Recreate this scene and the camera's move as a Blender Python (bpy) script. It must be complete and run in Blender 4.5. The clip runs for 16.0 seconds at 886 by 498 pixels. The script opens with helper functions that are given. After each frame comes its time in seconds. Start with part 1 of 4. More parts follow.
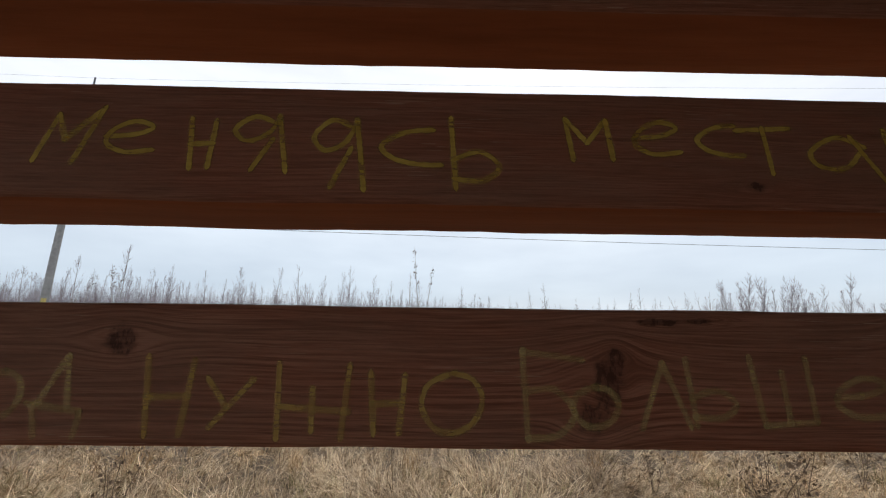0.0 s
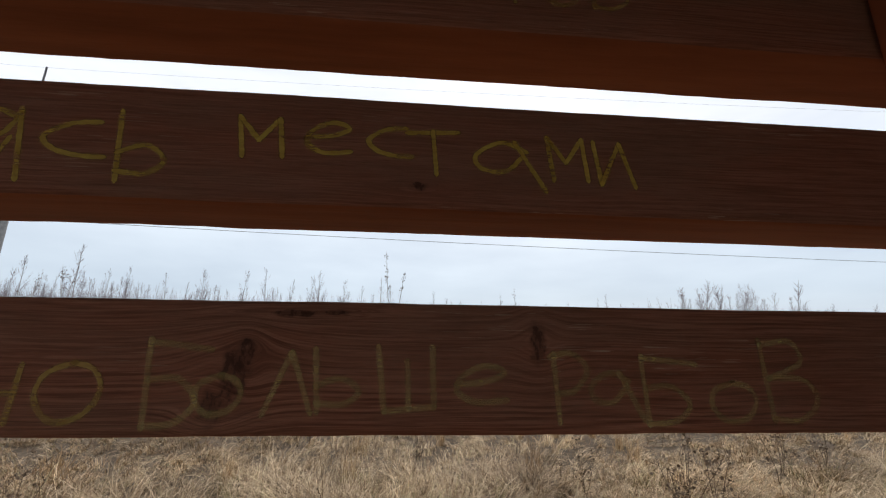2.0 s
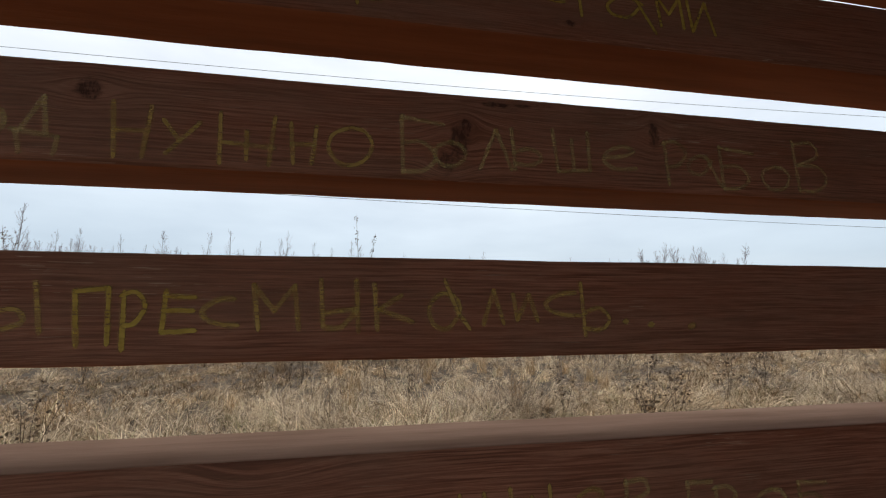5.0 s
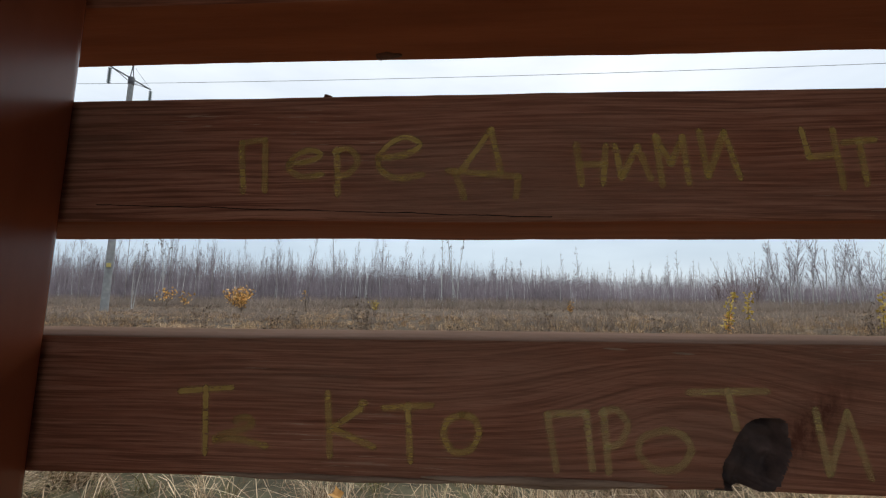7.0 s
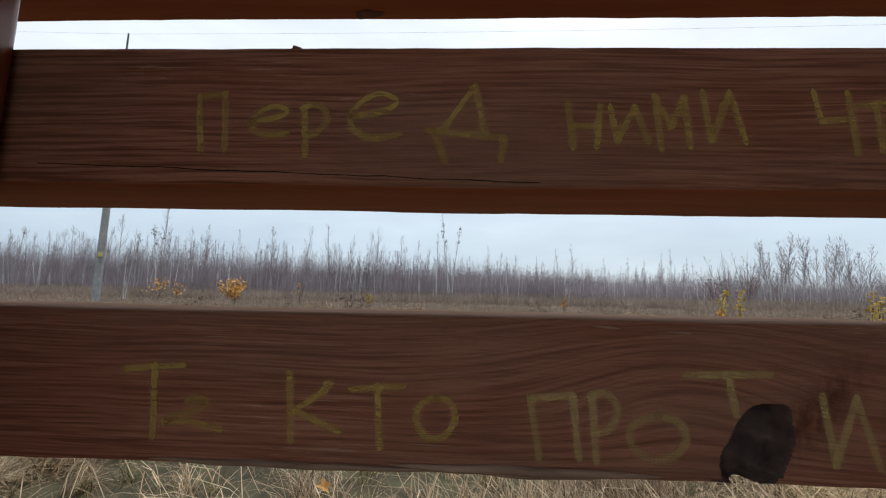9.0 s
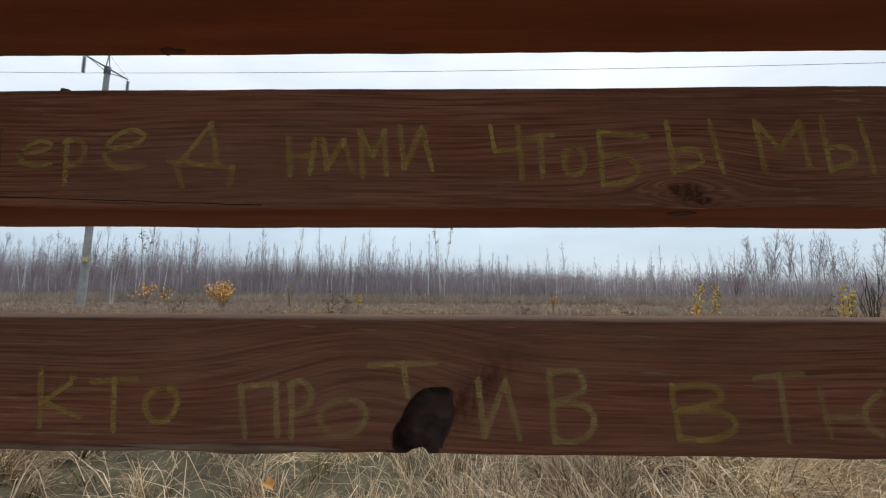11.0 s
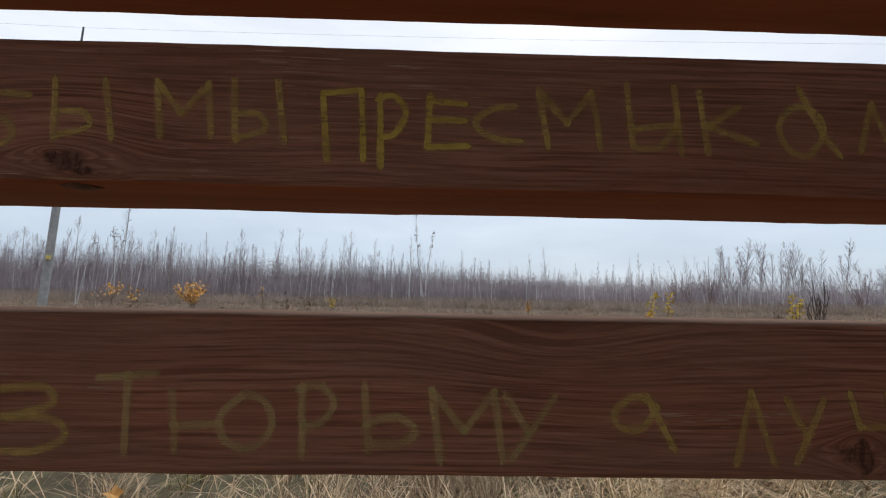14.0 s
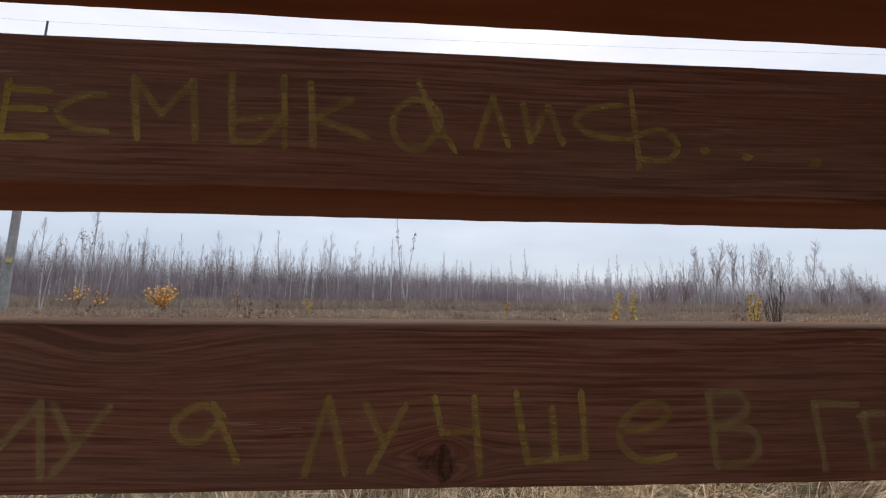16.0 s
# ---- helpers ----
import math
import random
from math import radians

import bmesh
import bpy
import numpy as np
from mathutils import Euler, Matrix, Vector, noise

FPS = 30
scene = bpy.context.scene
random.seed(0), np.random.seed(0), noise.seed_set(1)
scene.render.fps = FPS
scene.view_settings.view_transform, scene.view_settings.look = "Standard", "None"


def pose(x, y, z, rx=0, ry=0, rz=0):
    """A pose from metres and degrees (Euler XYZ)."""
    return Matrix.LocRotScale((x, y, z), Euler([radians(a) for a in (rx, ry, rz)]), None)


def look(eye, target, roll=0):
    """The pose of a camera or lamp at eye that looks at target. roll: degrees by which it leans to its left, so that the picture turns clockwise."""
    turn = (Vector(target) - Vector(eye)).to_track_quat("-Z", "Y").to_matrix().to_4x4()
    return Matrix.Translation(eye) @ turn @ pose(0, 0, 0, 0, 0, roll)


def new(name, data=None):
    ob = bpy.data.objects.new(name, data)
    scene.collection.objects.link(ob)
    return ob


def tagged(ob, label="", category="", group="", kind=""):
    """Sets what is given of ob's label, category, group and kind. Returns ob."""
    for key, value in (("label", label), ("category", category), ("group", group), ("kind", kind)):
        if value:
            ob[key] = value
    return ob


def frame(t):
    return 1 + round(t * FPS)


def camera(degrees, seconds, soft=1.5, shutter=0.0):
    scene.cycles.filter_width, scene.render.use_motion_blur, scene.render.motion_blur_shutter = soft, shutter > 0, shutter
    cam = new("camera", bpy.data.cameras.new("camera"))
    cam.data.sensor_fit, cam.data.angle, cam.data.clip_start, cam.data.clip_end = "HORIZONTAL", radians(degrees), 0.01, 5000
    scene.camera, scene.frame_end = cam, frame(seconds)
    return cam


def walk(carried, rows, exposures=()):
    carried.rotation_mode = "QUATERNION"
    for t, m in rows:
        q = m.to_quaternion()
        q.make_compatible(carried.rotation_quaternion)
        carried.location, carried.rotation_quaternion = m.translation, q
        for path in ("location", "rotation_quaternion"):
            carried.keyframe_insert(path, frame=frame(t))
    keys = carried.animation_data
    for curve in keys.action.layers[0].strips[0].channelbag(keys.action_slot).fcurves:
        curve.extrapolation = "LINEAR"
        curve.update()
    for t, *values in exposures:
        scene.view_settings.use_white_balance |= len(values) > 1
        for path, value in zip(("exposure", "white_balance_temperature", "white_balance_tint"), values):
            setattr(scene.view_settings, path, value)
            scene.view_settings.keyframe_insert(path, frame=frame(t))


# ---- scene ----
# ---- camera ----
cam = camera(96.5, 16.0, soft=1.2)


def stand(x, y, z, yaw, pitch, roll):
    return pose(x, y, z) @ pose(0, 0, 0, 0, 0, yaw) @ pose(0, 0, 0, 90 + pitch) @ pose(0, 0, 0, 0, 0, roll)


PATH = [
    (0.0, stand(1.541, -0.449, 1.321, -0.90, 12.07, 0.71)),
    (0.5, stand(1.642, -0.455, 1.318, -2.07, 12.20, 0.52)),
    (1.0, stand(1.710, -0.465, 1.317, -2.83, 12.52, 0.91)),
    (1.5, stand(1.831, -0.466, 1.311, -3.71, 12.69, 1.02)),
    (2.0, stand(1.923, -0.481, 1.309, -4.73, 12.79, 0.68)),
    (2.5, stand(1.973, -0.495, 1.313, -5.24, 13.35, 0.80)),
    (3.0, stand(2.009, -0.495, 1.298, -7.00, 12.72, 0.46)),
    (3.5, stand(1.999, -0.506, 1.288, -8.47, 12.17, 0.36)),
    (4.0, stand(1.979, -0.526, 1.277, -8.59, 11.59, 0.05)),
    (4.5, stand(1.887, -0.556, 1.196, -10.29, 12.27, -0.04)),
    (4.7, stand(1.808, -0.571, 1.134, -9.40, 9.75, 0.20)),
    (4.8, stand(1.756, -0.580, 1.099, -8.40, 9.08, 0.32)),
    (5.0, stand(1.606, -0.595, 1.013, -9.29, 7.59, 0.05)),
    (5.2, stand(1.438, -0.597, 0.972, -10.50, 4.80, -0.95)),
    (5.9, stand(0.920, -0.545, 0.885, -5.60, 4.90, -0.30)),
    (6.6, stand(0.500, -0.465, 0.848, 1.00, 6.60, 0.40)),
    (7.3, stand(0.343, -0.410, 0.837, 3.62, 7.83, 0.86)),
    (7.5, stand(0.350, -0.406, 0.829, 3.70, 8.28, 1.62)),
    (8.0, stand(0.373, -0.390, 0.836, 2.55, 8.22, 2.10)),
    (8.5, stand(0.369, -0.370, 0.836, 2.13, 7.02, 2.11)),
    (9.0, stand(0.389, -0.384, 0.823, 2.13, 6.46, 1.18)),
    (10.2, stand(0.540, -0.430, 0.828, 1.60, 6.45, 0.60)),
    (11.3, stand(0.748, -0.458, 0.832, 0.95, 6.50, 0.35)),
    (11.5, stand(0.785, -0.462, 0.829, 0.81, 6.94, 0.61)),
    (12.0, stand(0.907, -0.449, 0.835, -0.09, 7.04, 0.90)),
    (12.5, stand(1.024, -0.423, 0.833, -0.26, 6.19, 0.92)),
    (13.0, stand(1.057, -0.411, 0.825, -0.06, 6.29, 0.89)),
    (13.5, stand(1.158, -0.400, 0.818, -0.44, 6.25, 1.33)),
    (14.0, stand(1.331, -0.383, 0.821, -1.02, 7.11, 1.04)),
    (14.5, stand(1.486, -0.372, 0.822, -1.92, 7.08, 1.12)),
    (15.0, stand(1.579, -0.355, 0.820, -2.82, 7.15, 0.78)),
    (15.5, stand(1.616, -0.362, 0.836, -2.59, 7.84, 0.13)),
    (16.0, stand(1.711, -0.375, 0.826, -3.42, 7.38, 0.59)),
]
walk(cam, PATH, [(0.0, 0.06, 6500, 10), (3.0, 0.08, 6500, 10), (4.5, 0.14, 6500, 10), (5.0, 0.04, 6420, 8), (5.2, 0.04, 6420, 8), (7.4, 0.0, 6300, 7), (12.5, 0.0, 6300, 7), (14.0, -0.05, 6350, 10), (15.0, 0.02, 6420, 12), (16.0, -0.03, 6450, 14)])

# ---- sky and light ----
GROUND = -0.42


def node_tree(owner):
    owner.use_nodes = True
    tree = owner.node_tree
    tree.nodes.clear()
    return tree


def add(tree, kind, **settings):
    made = tree.nodes.new(kind)
    for key, value in settings.items():
        if key == "inputs":
            for name, v in value.items():
                made.inputs[name].default_value = v
        elif key == "operation":
            made.operation = value
        elif key == "blend_type":
            made.blend_type = value
        elif key == "data_type":
            made.data_type = value
        elif key == "noise_dimensions":
            made.noise_dimensions = value
    return made


def ramp(tree, stops, source=None):
    made = tree.nodes.new("ShaderNodeValToRGB")
    while len(made.color_ramp.elements) < len(stops):
        made.color_ramp.elements.new(0.5)
    for element, (at, colour) in zip(made.color_ramp.elements, stops):
        element.position, element.color = at, (*colour, 1.0)
    if source is not None:
        tree.links.new(source, made.inputs[0])
    return made


world = bpy.data.worlds.new("overcast_sky")
scene.world = world
wt = node_tree(world)
wc = add(wt, "ShaderNodeTexCoord")
sep = add(wt, "ShaderNodeSeparateXYZ")
wt.links.new(wc.outputs["Generated"], sep.inputs[0])
# an even cloud cover, paler and brighter with height, with soft broad billows
cover = ramp(wt, [(0.0, (0.575, 0.655, 0.76)), (0.10, (0.62, 0.715, 0.82)), (0.22, (0.745, 0.83, 0.92)), (0.42, (0.94, 0.98, 1.04)), (1.0, (1.06, 1.09, 1.12))], sep.outputs[2])
stretch = add(wt, "ShaderNodeMapping", inputs={"Scale": (1.6, 1.6, 6.0)})
wt.links.new(wc.outputs["Generated"], stretch.inputs[0])
billow = add(wt, "ShaderNodeTexNoise", inputs={"Scale": 1.7, "Detail": 5.0, "Roughness": 0.5})
wt.links.new(stretch.outputs[0], billow.inputs["Vector"])
tone = ramp(wt, [(0.3, (0.88, 0.89, 0.91)), (0.7, (1.10, 1.09, 1.08))], billow.outputs[0])
mult = add(wt, "ShaderNodeMix", data_type="RGBA", blend_type="MULTIPLY", inputs={0: 1.0})
wt.links.new(cover.outputs[0], mult.inputs[6])
wt.links.new(tone.outputs[0], mult.inputs[7])
air = wt.nodes.new("ShaderNodeTexSky")
air.sky_type, air.sun_disc, air.sun_elevation, air.sun_rotation = "NISHITA", False, radians(38), radians(20)
back_air = add(wt, "ShaderNodeBackground", inputs={1: 0.012})
wt.links.new(air.outputs[0], back_air.inputs[0])
back = add(wt, "ShaderNodeBackground", inputs={1: 0.90})
wt.links.new(mult.outputs[2], back.inputs[0])
both = add(wt, "ShaderNodeAddShader")
wt.links.new(back.outputs[0], both.inputs[0])
wt.links.new(back_air.outputs[0], both.inputs[1])
wout = add(wt, "ShaderNodeOutputWorld")
wt.links.new(both.outputs[0], wout.inputs[0])

sun = new("sun", bpy.data.lights.new("sun", "SUN"))
sun.data.energy, sun.data.angle, sun.data.color = 0.8, radians(30), (1.0, 0.97, 0.92)
sun.matrix_world = look((6, 16, 20), (0, 0, 0))


# ---- materials ----
def shader(name, roughness=0.6, specular=0.5):
    m = bpy.data.materials.new(name)
    tree = node_tree(m)
    out = add(tree, "ShaderNodeOutputMaterial")
    bsdf = add(tree, "ShaderNodeBsdfPrincipled", inputs={"Roughness": roughness, "Specular IOR Level": specular})
    tree.links.new(bsdf.outputs[0], out.inputs[0])
    return m, tree, bsdf


def mapped(tree, scale, turn=(0, 0, 0)):
    co = add(tree, "ShaderNodeTexCoord")
    ma = add(tree, "ShaderNodeMapping", inputs={"Scale": scale, "Rotation": turn})
    tree.links.new(co.outputs["Object"], ma.inputs[0])
    return ma.outputs[0]


def noise_tex(tree, vector, scale, detail=4.0, rough=0.55, distort=0.0):
    n = add(tree, "ShaderNodeTexNoise", inputs={"Scale": scale, "Detail": detail, "Roughness": rough, "Distortion": distort})
    tree.links.new(vector, n.inputs["Vector"])
    return n.outputs[0]


def mix(tree, factor, a, b, blend="MIX"):
    m = add(tree, "ShaderNodeMix", data_type="RGBA", blend_type=blend)
    for value, socket in ((factor, m.inputs[0]), (a, m.inputs[6]), (b, m.inputs[7])):
        if isinstance(value, (int, float)):
            socket.default_value = value
        elif isinstance(value, tuple):
            socket.default_value = (*value, 1.0)
        else:
            tree.links.new(value, socket)
    return m.outputs[2]


def maths(tree, op, a, b=0.0, c=0.0):
    m = add(tree, "ShaderNodeMath", operation=op)
    for value, socket in zip((a, b, c), m.inputs):
        if isinstance(value, (int, float)):
            socket.default_value = value
        else:
            tree.links.new(value, socket)
    return m.outputs[0]


def relief(tree, bsdf, height, strength, distance):
    b = add(tree, "ShaderNodeBump", inputs={"Strength": strength, "Distance": distance})
    tree.links.new(height, b.inputs["Height"])
    tree.links.new(b.outputs[0], bsdf.inputs["Normal"])


def stained_wood(name, seed, knots=(), crack=None, torn_shaded_patch=None, bends=(), grain=1.0):
    """Brown-stained softwood: dark and pale growth lines along x that bend round the knots."""
    m, tree, bsdf = shader(name, 0.7, 0.07)
    co = add(tree, "ShaderNodeTexCoord").outputs["Object"]
    sp = add(tree, "ShaderNodeSeparateXYZ")
    tree.links.new(co, sp.inputs[0])
    x, y, z = sp.outputs
    bend, core = 0.0, 0.0
    ragged = noise_tex(tree, mapped(tree, (75, 75, 75)), 1.0, 3.0) if knots else 0.5
    for kx, kz, w, h in knots:
        dx = maths(tree, "MULTIPLY", maths(tree, "SUBTRACT", x, kx), 1.0 / w)
        dz = maths(tree, "MULTIPLY", maths(tree, "SUBTRACT", z, kz), 1.0 / h)
        r2 = maths(tree, "ADD", maths(tree, "MULTIPLY", dx, dx), maths(tree, "MULTIPLY", dz, dz))
        r2 = maths(tree, "ADD", r2, maths(tree, "MULTIPLY", maths(tree, "SUBTRACT", ragged, 0.5), 4.0))
        wide = maths(tree, "ADD", maths(tree, "MULTIPLY", maths(tree, "MULTIPLY", dx, dx), 0.12), maths(tree, "MULTIPLY", maths(tree, "MULTIPLY", dz, dz), 0.25))
        push = maths(tree, "MULTIPLY", maths(tree, "EXPONENT", maths(tree, "MULTIPLY", wide, -1.0)), 0.016)
        bend = maths(tree, "ADD", bend, maths(tree, "MULTIPLY", push, maths(tree, "ARCTANGENT", maths(tree, "MULTIPLY", dz, 2.0))))
        core = maths(tree, "ADD", core, maths(tree, "MINIMUM", 1.0, maths(tree, "EXPONENT", maths(tree, "MULTIPLY", r2, -1.3))))
    for kx, kz, w, h, push in bends:
        dx = maths(tree, "MULTIPLY", maths(tree, "SUBTRACT", x, kx), 1.0 / w)
        dz = maths(tree, "MULTIPLY", maths(tree, "SUBTRACT", z, kz), 1.0 / h)
        r2 = maths(tree, "ADD", maths(tree, "MULTIPLY", dx, dx), maths(tree, "MULTIPLY", dz, dz))
        bend = maths(tree, "ADD", bend, maths(tree, "MULTIPLY", maths(tree, "EXPONENT", maths(tree, "MULTIPLY", r2, -1.0)), push))
    wave = noise_tex(tree, mapped(tree, (0.9, 2.0, 2.6)), 1.5, 3.0)
    zz = maths(tree, "ADD", maths(tree, "SUBTRACT", z, bend), maths(tree, "MULTIPLY", wave, 0.038))
    comb = add(tree, "ShaderNodeCombineXYZ")
    tree.links.new(maths(tree, "MULTIPLY", x, 0.020), comb.inputs[0])
    tree.links.new(maths(tree, "MULTIPLY", y, 0.8), comb.inputs[1])
    tree.links.new(maths(tree, "ADD", zz, seed * 3.7), comb.inputs[2])
    rings = noise_tex(tree, comb.outputs[0], 300.0, 1.8, 0.6, 0.25)
    broad = noise_tex(tree, comb.outputs[0], 26.0, 2.0, 0.5)
    fine = noise_tex(tree, mapped(tree, (13, 160, 330)), 1.5, 3.5, 0.75)
    wear = noise_tex(tree, mapped(tree, (2.2, 9.0, 9.0)), 1.5, 5.0, 0.6)
    base = ramp(tree, [(0.37, (0.155, 0.056, 0.032)), (0.48, (0.272, 0.109, 0.064)), (0.62, (0.372, 0.164, 0.103))], rings).outputs[0]
    base = mix(tree, grain, (0.232, 0.091, 0.055), base)
    tint = ramp(tree, [(0.3, (0.86, 0.83, 0.81)), (0.7, (1.12, 1.11, 1.10))], broad).outputs[0]
    col = mix(tree, 0.55, base, tint, "MULTIPLY")
    red = noise_tex(tree, mapped(tree, (1.1, 4.0, 7.0), (0, 0.04, 0)), 2.1, 3.0)
    col = mix(tree, ramp(tree, [(0.44, (0, 0, 0)), (0.66, (0.50, 0.50, 0.50))], red).outputs[0], col, (0.245, 0.082, 0.043))
    col = mix(tree, ramp(tree, [(0.45, (0, 0, 0)), (0.78, (0.55, 0.55, 0.55))], wear).outputs[0], col, (0.30, 0.135, 0.086))
    faded = noise_tex(tree, mapped(tree, (1.3, 3.0, 5.0), (2.3 * seed, 0, 0)), 1.6, 5.0, 0.65)
    col = mix(tree, ramp(tree, [(0.42, (0, 0, 0)), (0.62, (0.50, 0.50, 0.50))], faded).outputs[0], col, (0.205, 0.113, 0.074))
    col = mix(tree, ramp(tree, [(0.30, (0.50, 0.50, 0.50)), (0.52, (0, 0, 0))], fine).outputs[0], col, (0.105, 0.040, 0.023))
    col = mix(tree, ramp(tree, [(0.58, (0, 0, 0)), (0.78, (0.40, 0.40, 0.40))], fine).outputs[0], col, (0.36, 0.175, 0.115))
    scuff = noise_tex(tree, mapped(tree, (5, 30, 120)), 1.3, 4.0, 0.7)
    col = mix(tree, ramp(tree, [(0.66, (0, 0, 0)), (0.80, (0.5, 0.5, 0.5))], scuff).outputs[0], col, (0.40, 0.225, 0.160))
    scratch = noise_tex(tree, mapped(tree, (16, 40, 560), (3.1 * seed, 0, 0)), 1.0, 2.0, 0.5)
    sparse = noise_tex(tree, mapped(tree, (3.0, 3.0, 11.0), (1.7 * seed, 0, 0)), 1.0, 2.0)
    scratched = maths(tree, "MULTIPLY", maths(tree, "GREATER_THAN", scratch, 0.66), ramp(tree, [(0.54, (0, 0, 0)), (0.66, (0.6, 0.6, 0.6))], sparse).outputs[0])
    col = mix(tree, scratched, col, (0.46, 0.33, 0.235))
    # Torn red-brown fibres beside the knot hole, with their shadow put into the colour.
    if torn_shaded_patch:
        sx, sz, sw, sh = torn_shaded_patch
        dx = maths(tree, "MULTIPLY", maths(tree, "SUBTRACT", x, maths(tree, "ADD", sx, maths(tree, "MULTIPLY", maths(tree, "SUBTRACT", z, sz), 0.9))), 1.0 / sw)
        dz = maths(tree, "MULTIPLY", maths(tree, "SUBTRACT", z, sz), 1.0 / sh)
        r2 = maths(tree, "ADD", maths(tree, "MULTIPLY", dx, dx), maths(tree, "MULTIPLY", dz, dz))
        torn = noise_tex(tree, mapped(tree, (110, 60, 60)), 1.0, 4.0, 0.65)
        mask = maths(tree, "MULTIPLY", maths(tree, "EXPONENT", maths(tree, "MULTIPLY", r2, -1.0)), ramp(tree, [(0.36, (0.25, 0.25, 0.25)), (0.58, (1.1, 1.1, 1.1))], torn).outputs[0])
        col = mix(tree, maths(tree, "MINIMUM", mask, 0.9), col, (0.088, 0.030, 0.017))
    if knots:
        blot = noise_tex(tree, mapped(tree, (60, 60, 60)), 1.0, 3.0)
        k = maths(tree, "MULTIPLY", core, ramp(tree, [(0.25, (0.3, 0.3, 0.3)), (0.55, (1.5, 1.5, 1.5))], blot).outputs[0])
        col = mix(tree, ramp(tree, [(0.10, (0, 0, 0)), (0.55, (0.60, 0.60, 0.60))], k).outputs[0], col, (0.085, 0.036, 0.024))
        checks = noise_tex(tree, mapped(tree, (150, 40, 60), (0, 0.5, 0)), 1.0, 3.0, 0.7)
        split = maths(tree, "MULTIPLY", ramp(tree, [(0.30, (0, 0, 0)), (0.60, (0.5, 0.5, 0.5))], k).outputs[0], ramp(tree, [(0.46, (1, 1, 1)), (0.54, (0, 0, 0))], checks).outputs[0])
        col = mix(tree, split, col, (0.018, 0.008, 0.006))
    if crack:
        x0, x1, z0, z1 = crack
        along = maths(tree, "DIVIDE", maths(tree, "SUBTRACT", x, x0), x1 - x0)
        line = maths(tree, "ADD", maths(tree, "MULTIPLY", along, z1 - z0), z0)
        line = maths(tree, "ADD", line, maths(tree, "MULTIPLY", maths(tree, "SUBTRACT", noise_tex(tree, mapped(tree, (9, 0, 0)), 2.0), 0.5), 0.006))
        off = maths(tree, "ABSOLUTE", maths(tree, "SUBTRACT", z, line))
        inside = maths(tree, "MULTIPLY", maths(tree, "GREATER_THAN", along, 0.0), maths(tree, "LESS_THAN", along, 1.0))
        split = maths(tree, "MULTIPLY", maths(tree, "LESS_THAN", off, maths(tree, "MULTIPLY", noise_tex(tree, mapped(tree, (14, 0, 0)), 2.0), 0.0010)), inside)
        col = mix(tree, split, col, (0.012, 0.006, 0.005))
    tree.links.new(col, bsdf.inputs["Base Color"])
    rough = ramp(tree, [(0.3, (0.55, 0.55, 0.55)), (0.7, (0.78, 0.78, 0.78))], wear).outputs[0]
    tree.links.new(rough, bsdf.inputs["Roughness"])
    relief(tree, bsdf, maths(tree, "ADD", rings, maths(tree, "MULTIPLY", fine, 0.5)), 0.9, 0.0018)
    return m


def two_tone(name, dark, pale, scale, roughness=0.7, stretch=(1, 1, 1), bump=0.3, specular=0.4, islands=0.0):
    m, tree, bsdf = shader(name, roughness, specular)
    n = noise_tex(tree, mapped(tree, stretch), scale, 5.0, 0.6)
    big = noise_tex(tree, mapped(tree, stretch), scale * 0.13, 3.0)
    col = ramp(tree, [(0.32, dark), (0.68, pale)], n).outputs[0]
    col = mix(tree, 0.7, col, ramp(tree, [(0.3, (0.75, 0.75, 0.75)), (0.7, (1.2, 1.2, 1.2))], big).outputs[0], "MULTIPLY")
    if islands:
        geo = add(tree, "ShaderNodeNewGeometry")
        lift = ramp(tree, [(0.0, (1 - islands,) * 3), (1.0, (1 + islands,) * 3)], geo.outputs["Random Per Island"]).outputs[0]
        col = mix(tree, 1.0, col, lift, "MULTIPLY")
    tree.links.new(col, bsdf.inputs["Base Color"])
    if bump:
        relief(tree, bsdf, n, bump, 0.01)
    return m


def straw(name, stops, rough=0.75):
    """Dry blades: every one takes a tone of its own; broad drifts tint the field."""
    m, tree, bsdf = shader(name, rough, 0.25)
    geo = add(tree, "ShaderNodeNewGeometry")
    col = ramp(tree, stops, geo.outputs["Random Per Island"]).outputs[0]
    drift = noise_tex(tree, mapped(tree, (0.7, 0.7, 0.7)), 1.0, 4.0)
    col = mix(tree, 0.9, col, ramp(tree, [(0.32, (0.56, 0.47, 0.40)), (0.5, (1.02, 0.94, 0.85)), (0.68, (1.26, 1.15, 1.00))], drift).outputs[0], "MULTIPLY")
    spots = noise_tex(tree, mapped(tree, (3.1, 3.1, 1.0)), 1.0, 3.0)
    col = mix(tree, 0.8, col, ramp(tree, [(0.34, (0.72, 0.66, 0.60)), (0.52, (1.06, 1.02, 0.97)), (0.68, (1.34, 1.26, 1.16))], spots).outputs[0], "MULTIPLY")
    tree.links.new(col, bsdf.inputs["Base Color"])
    return m


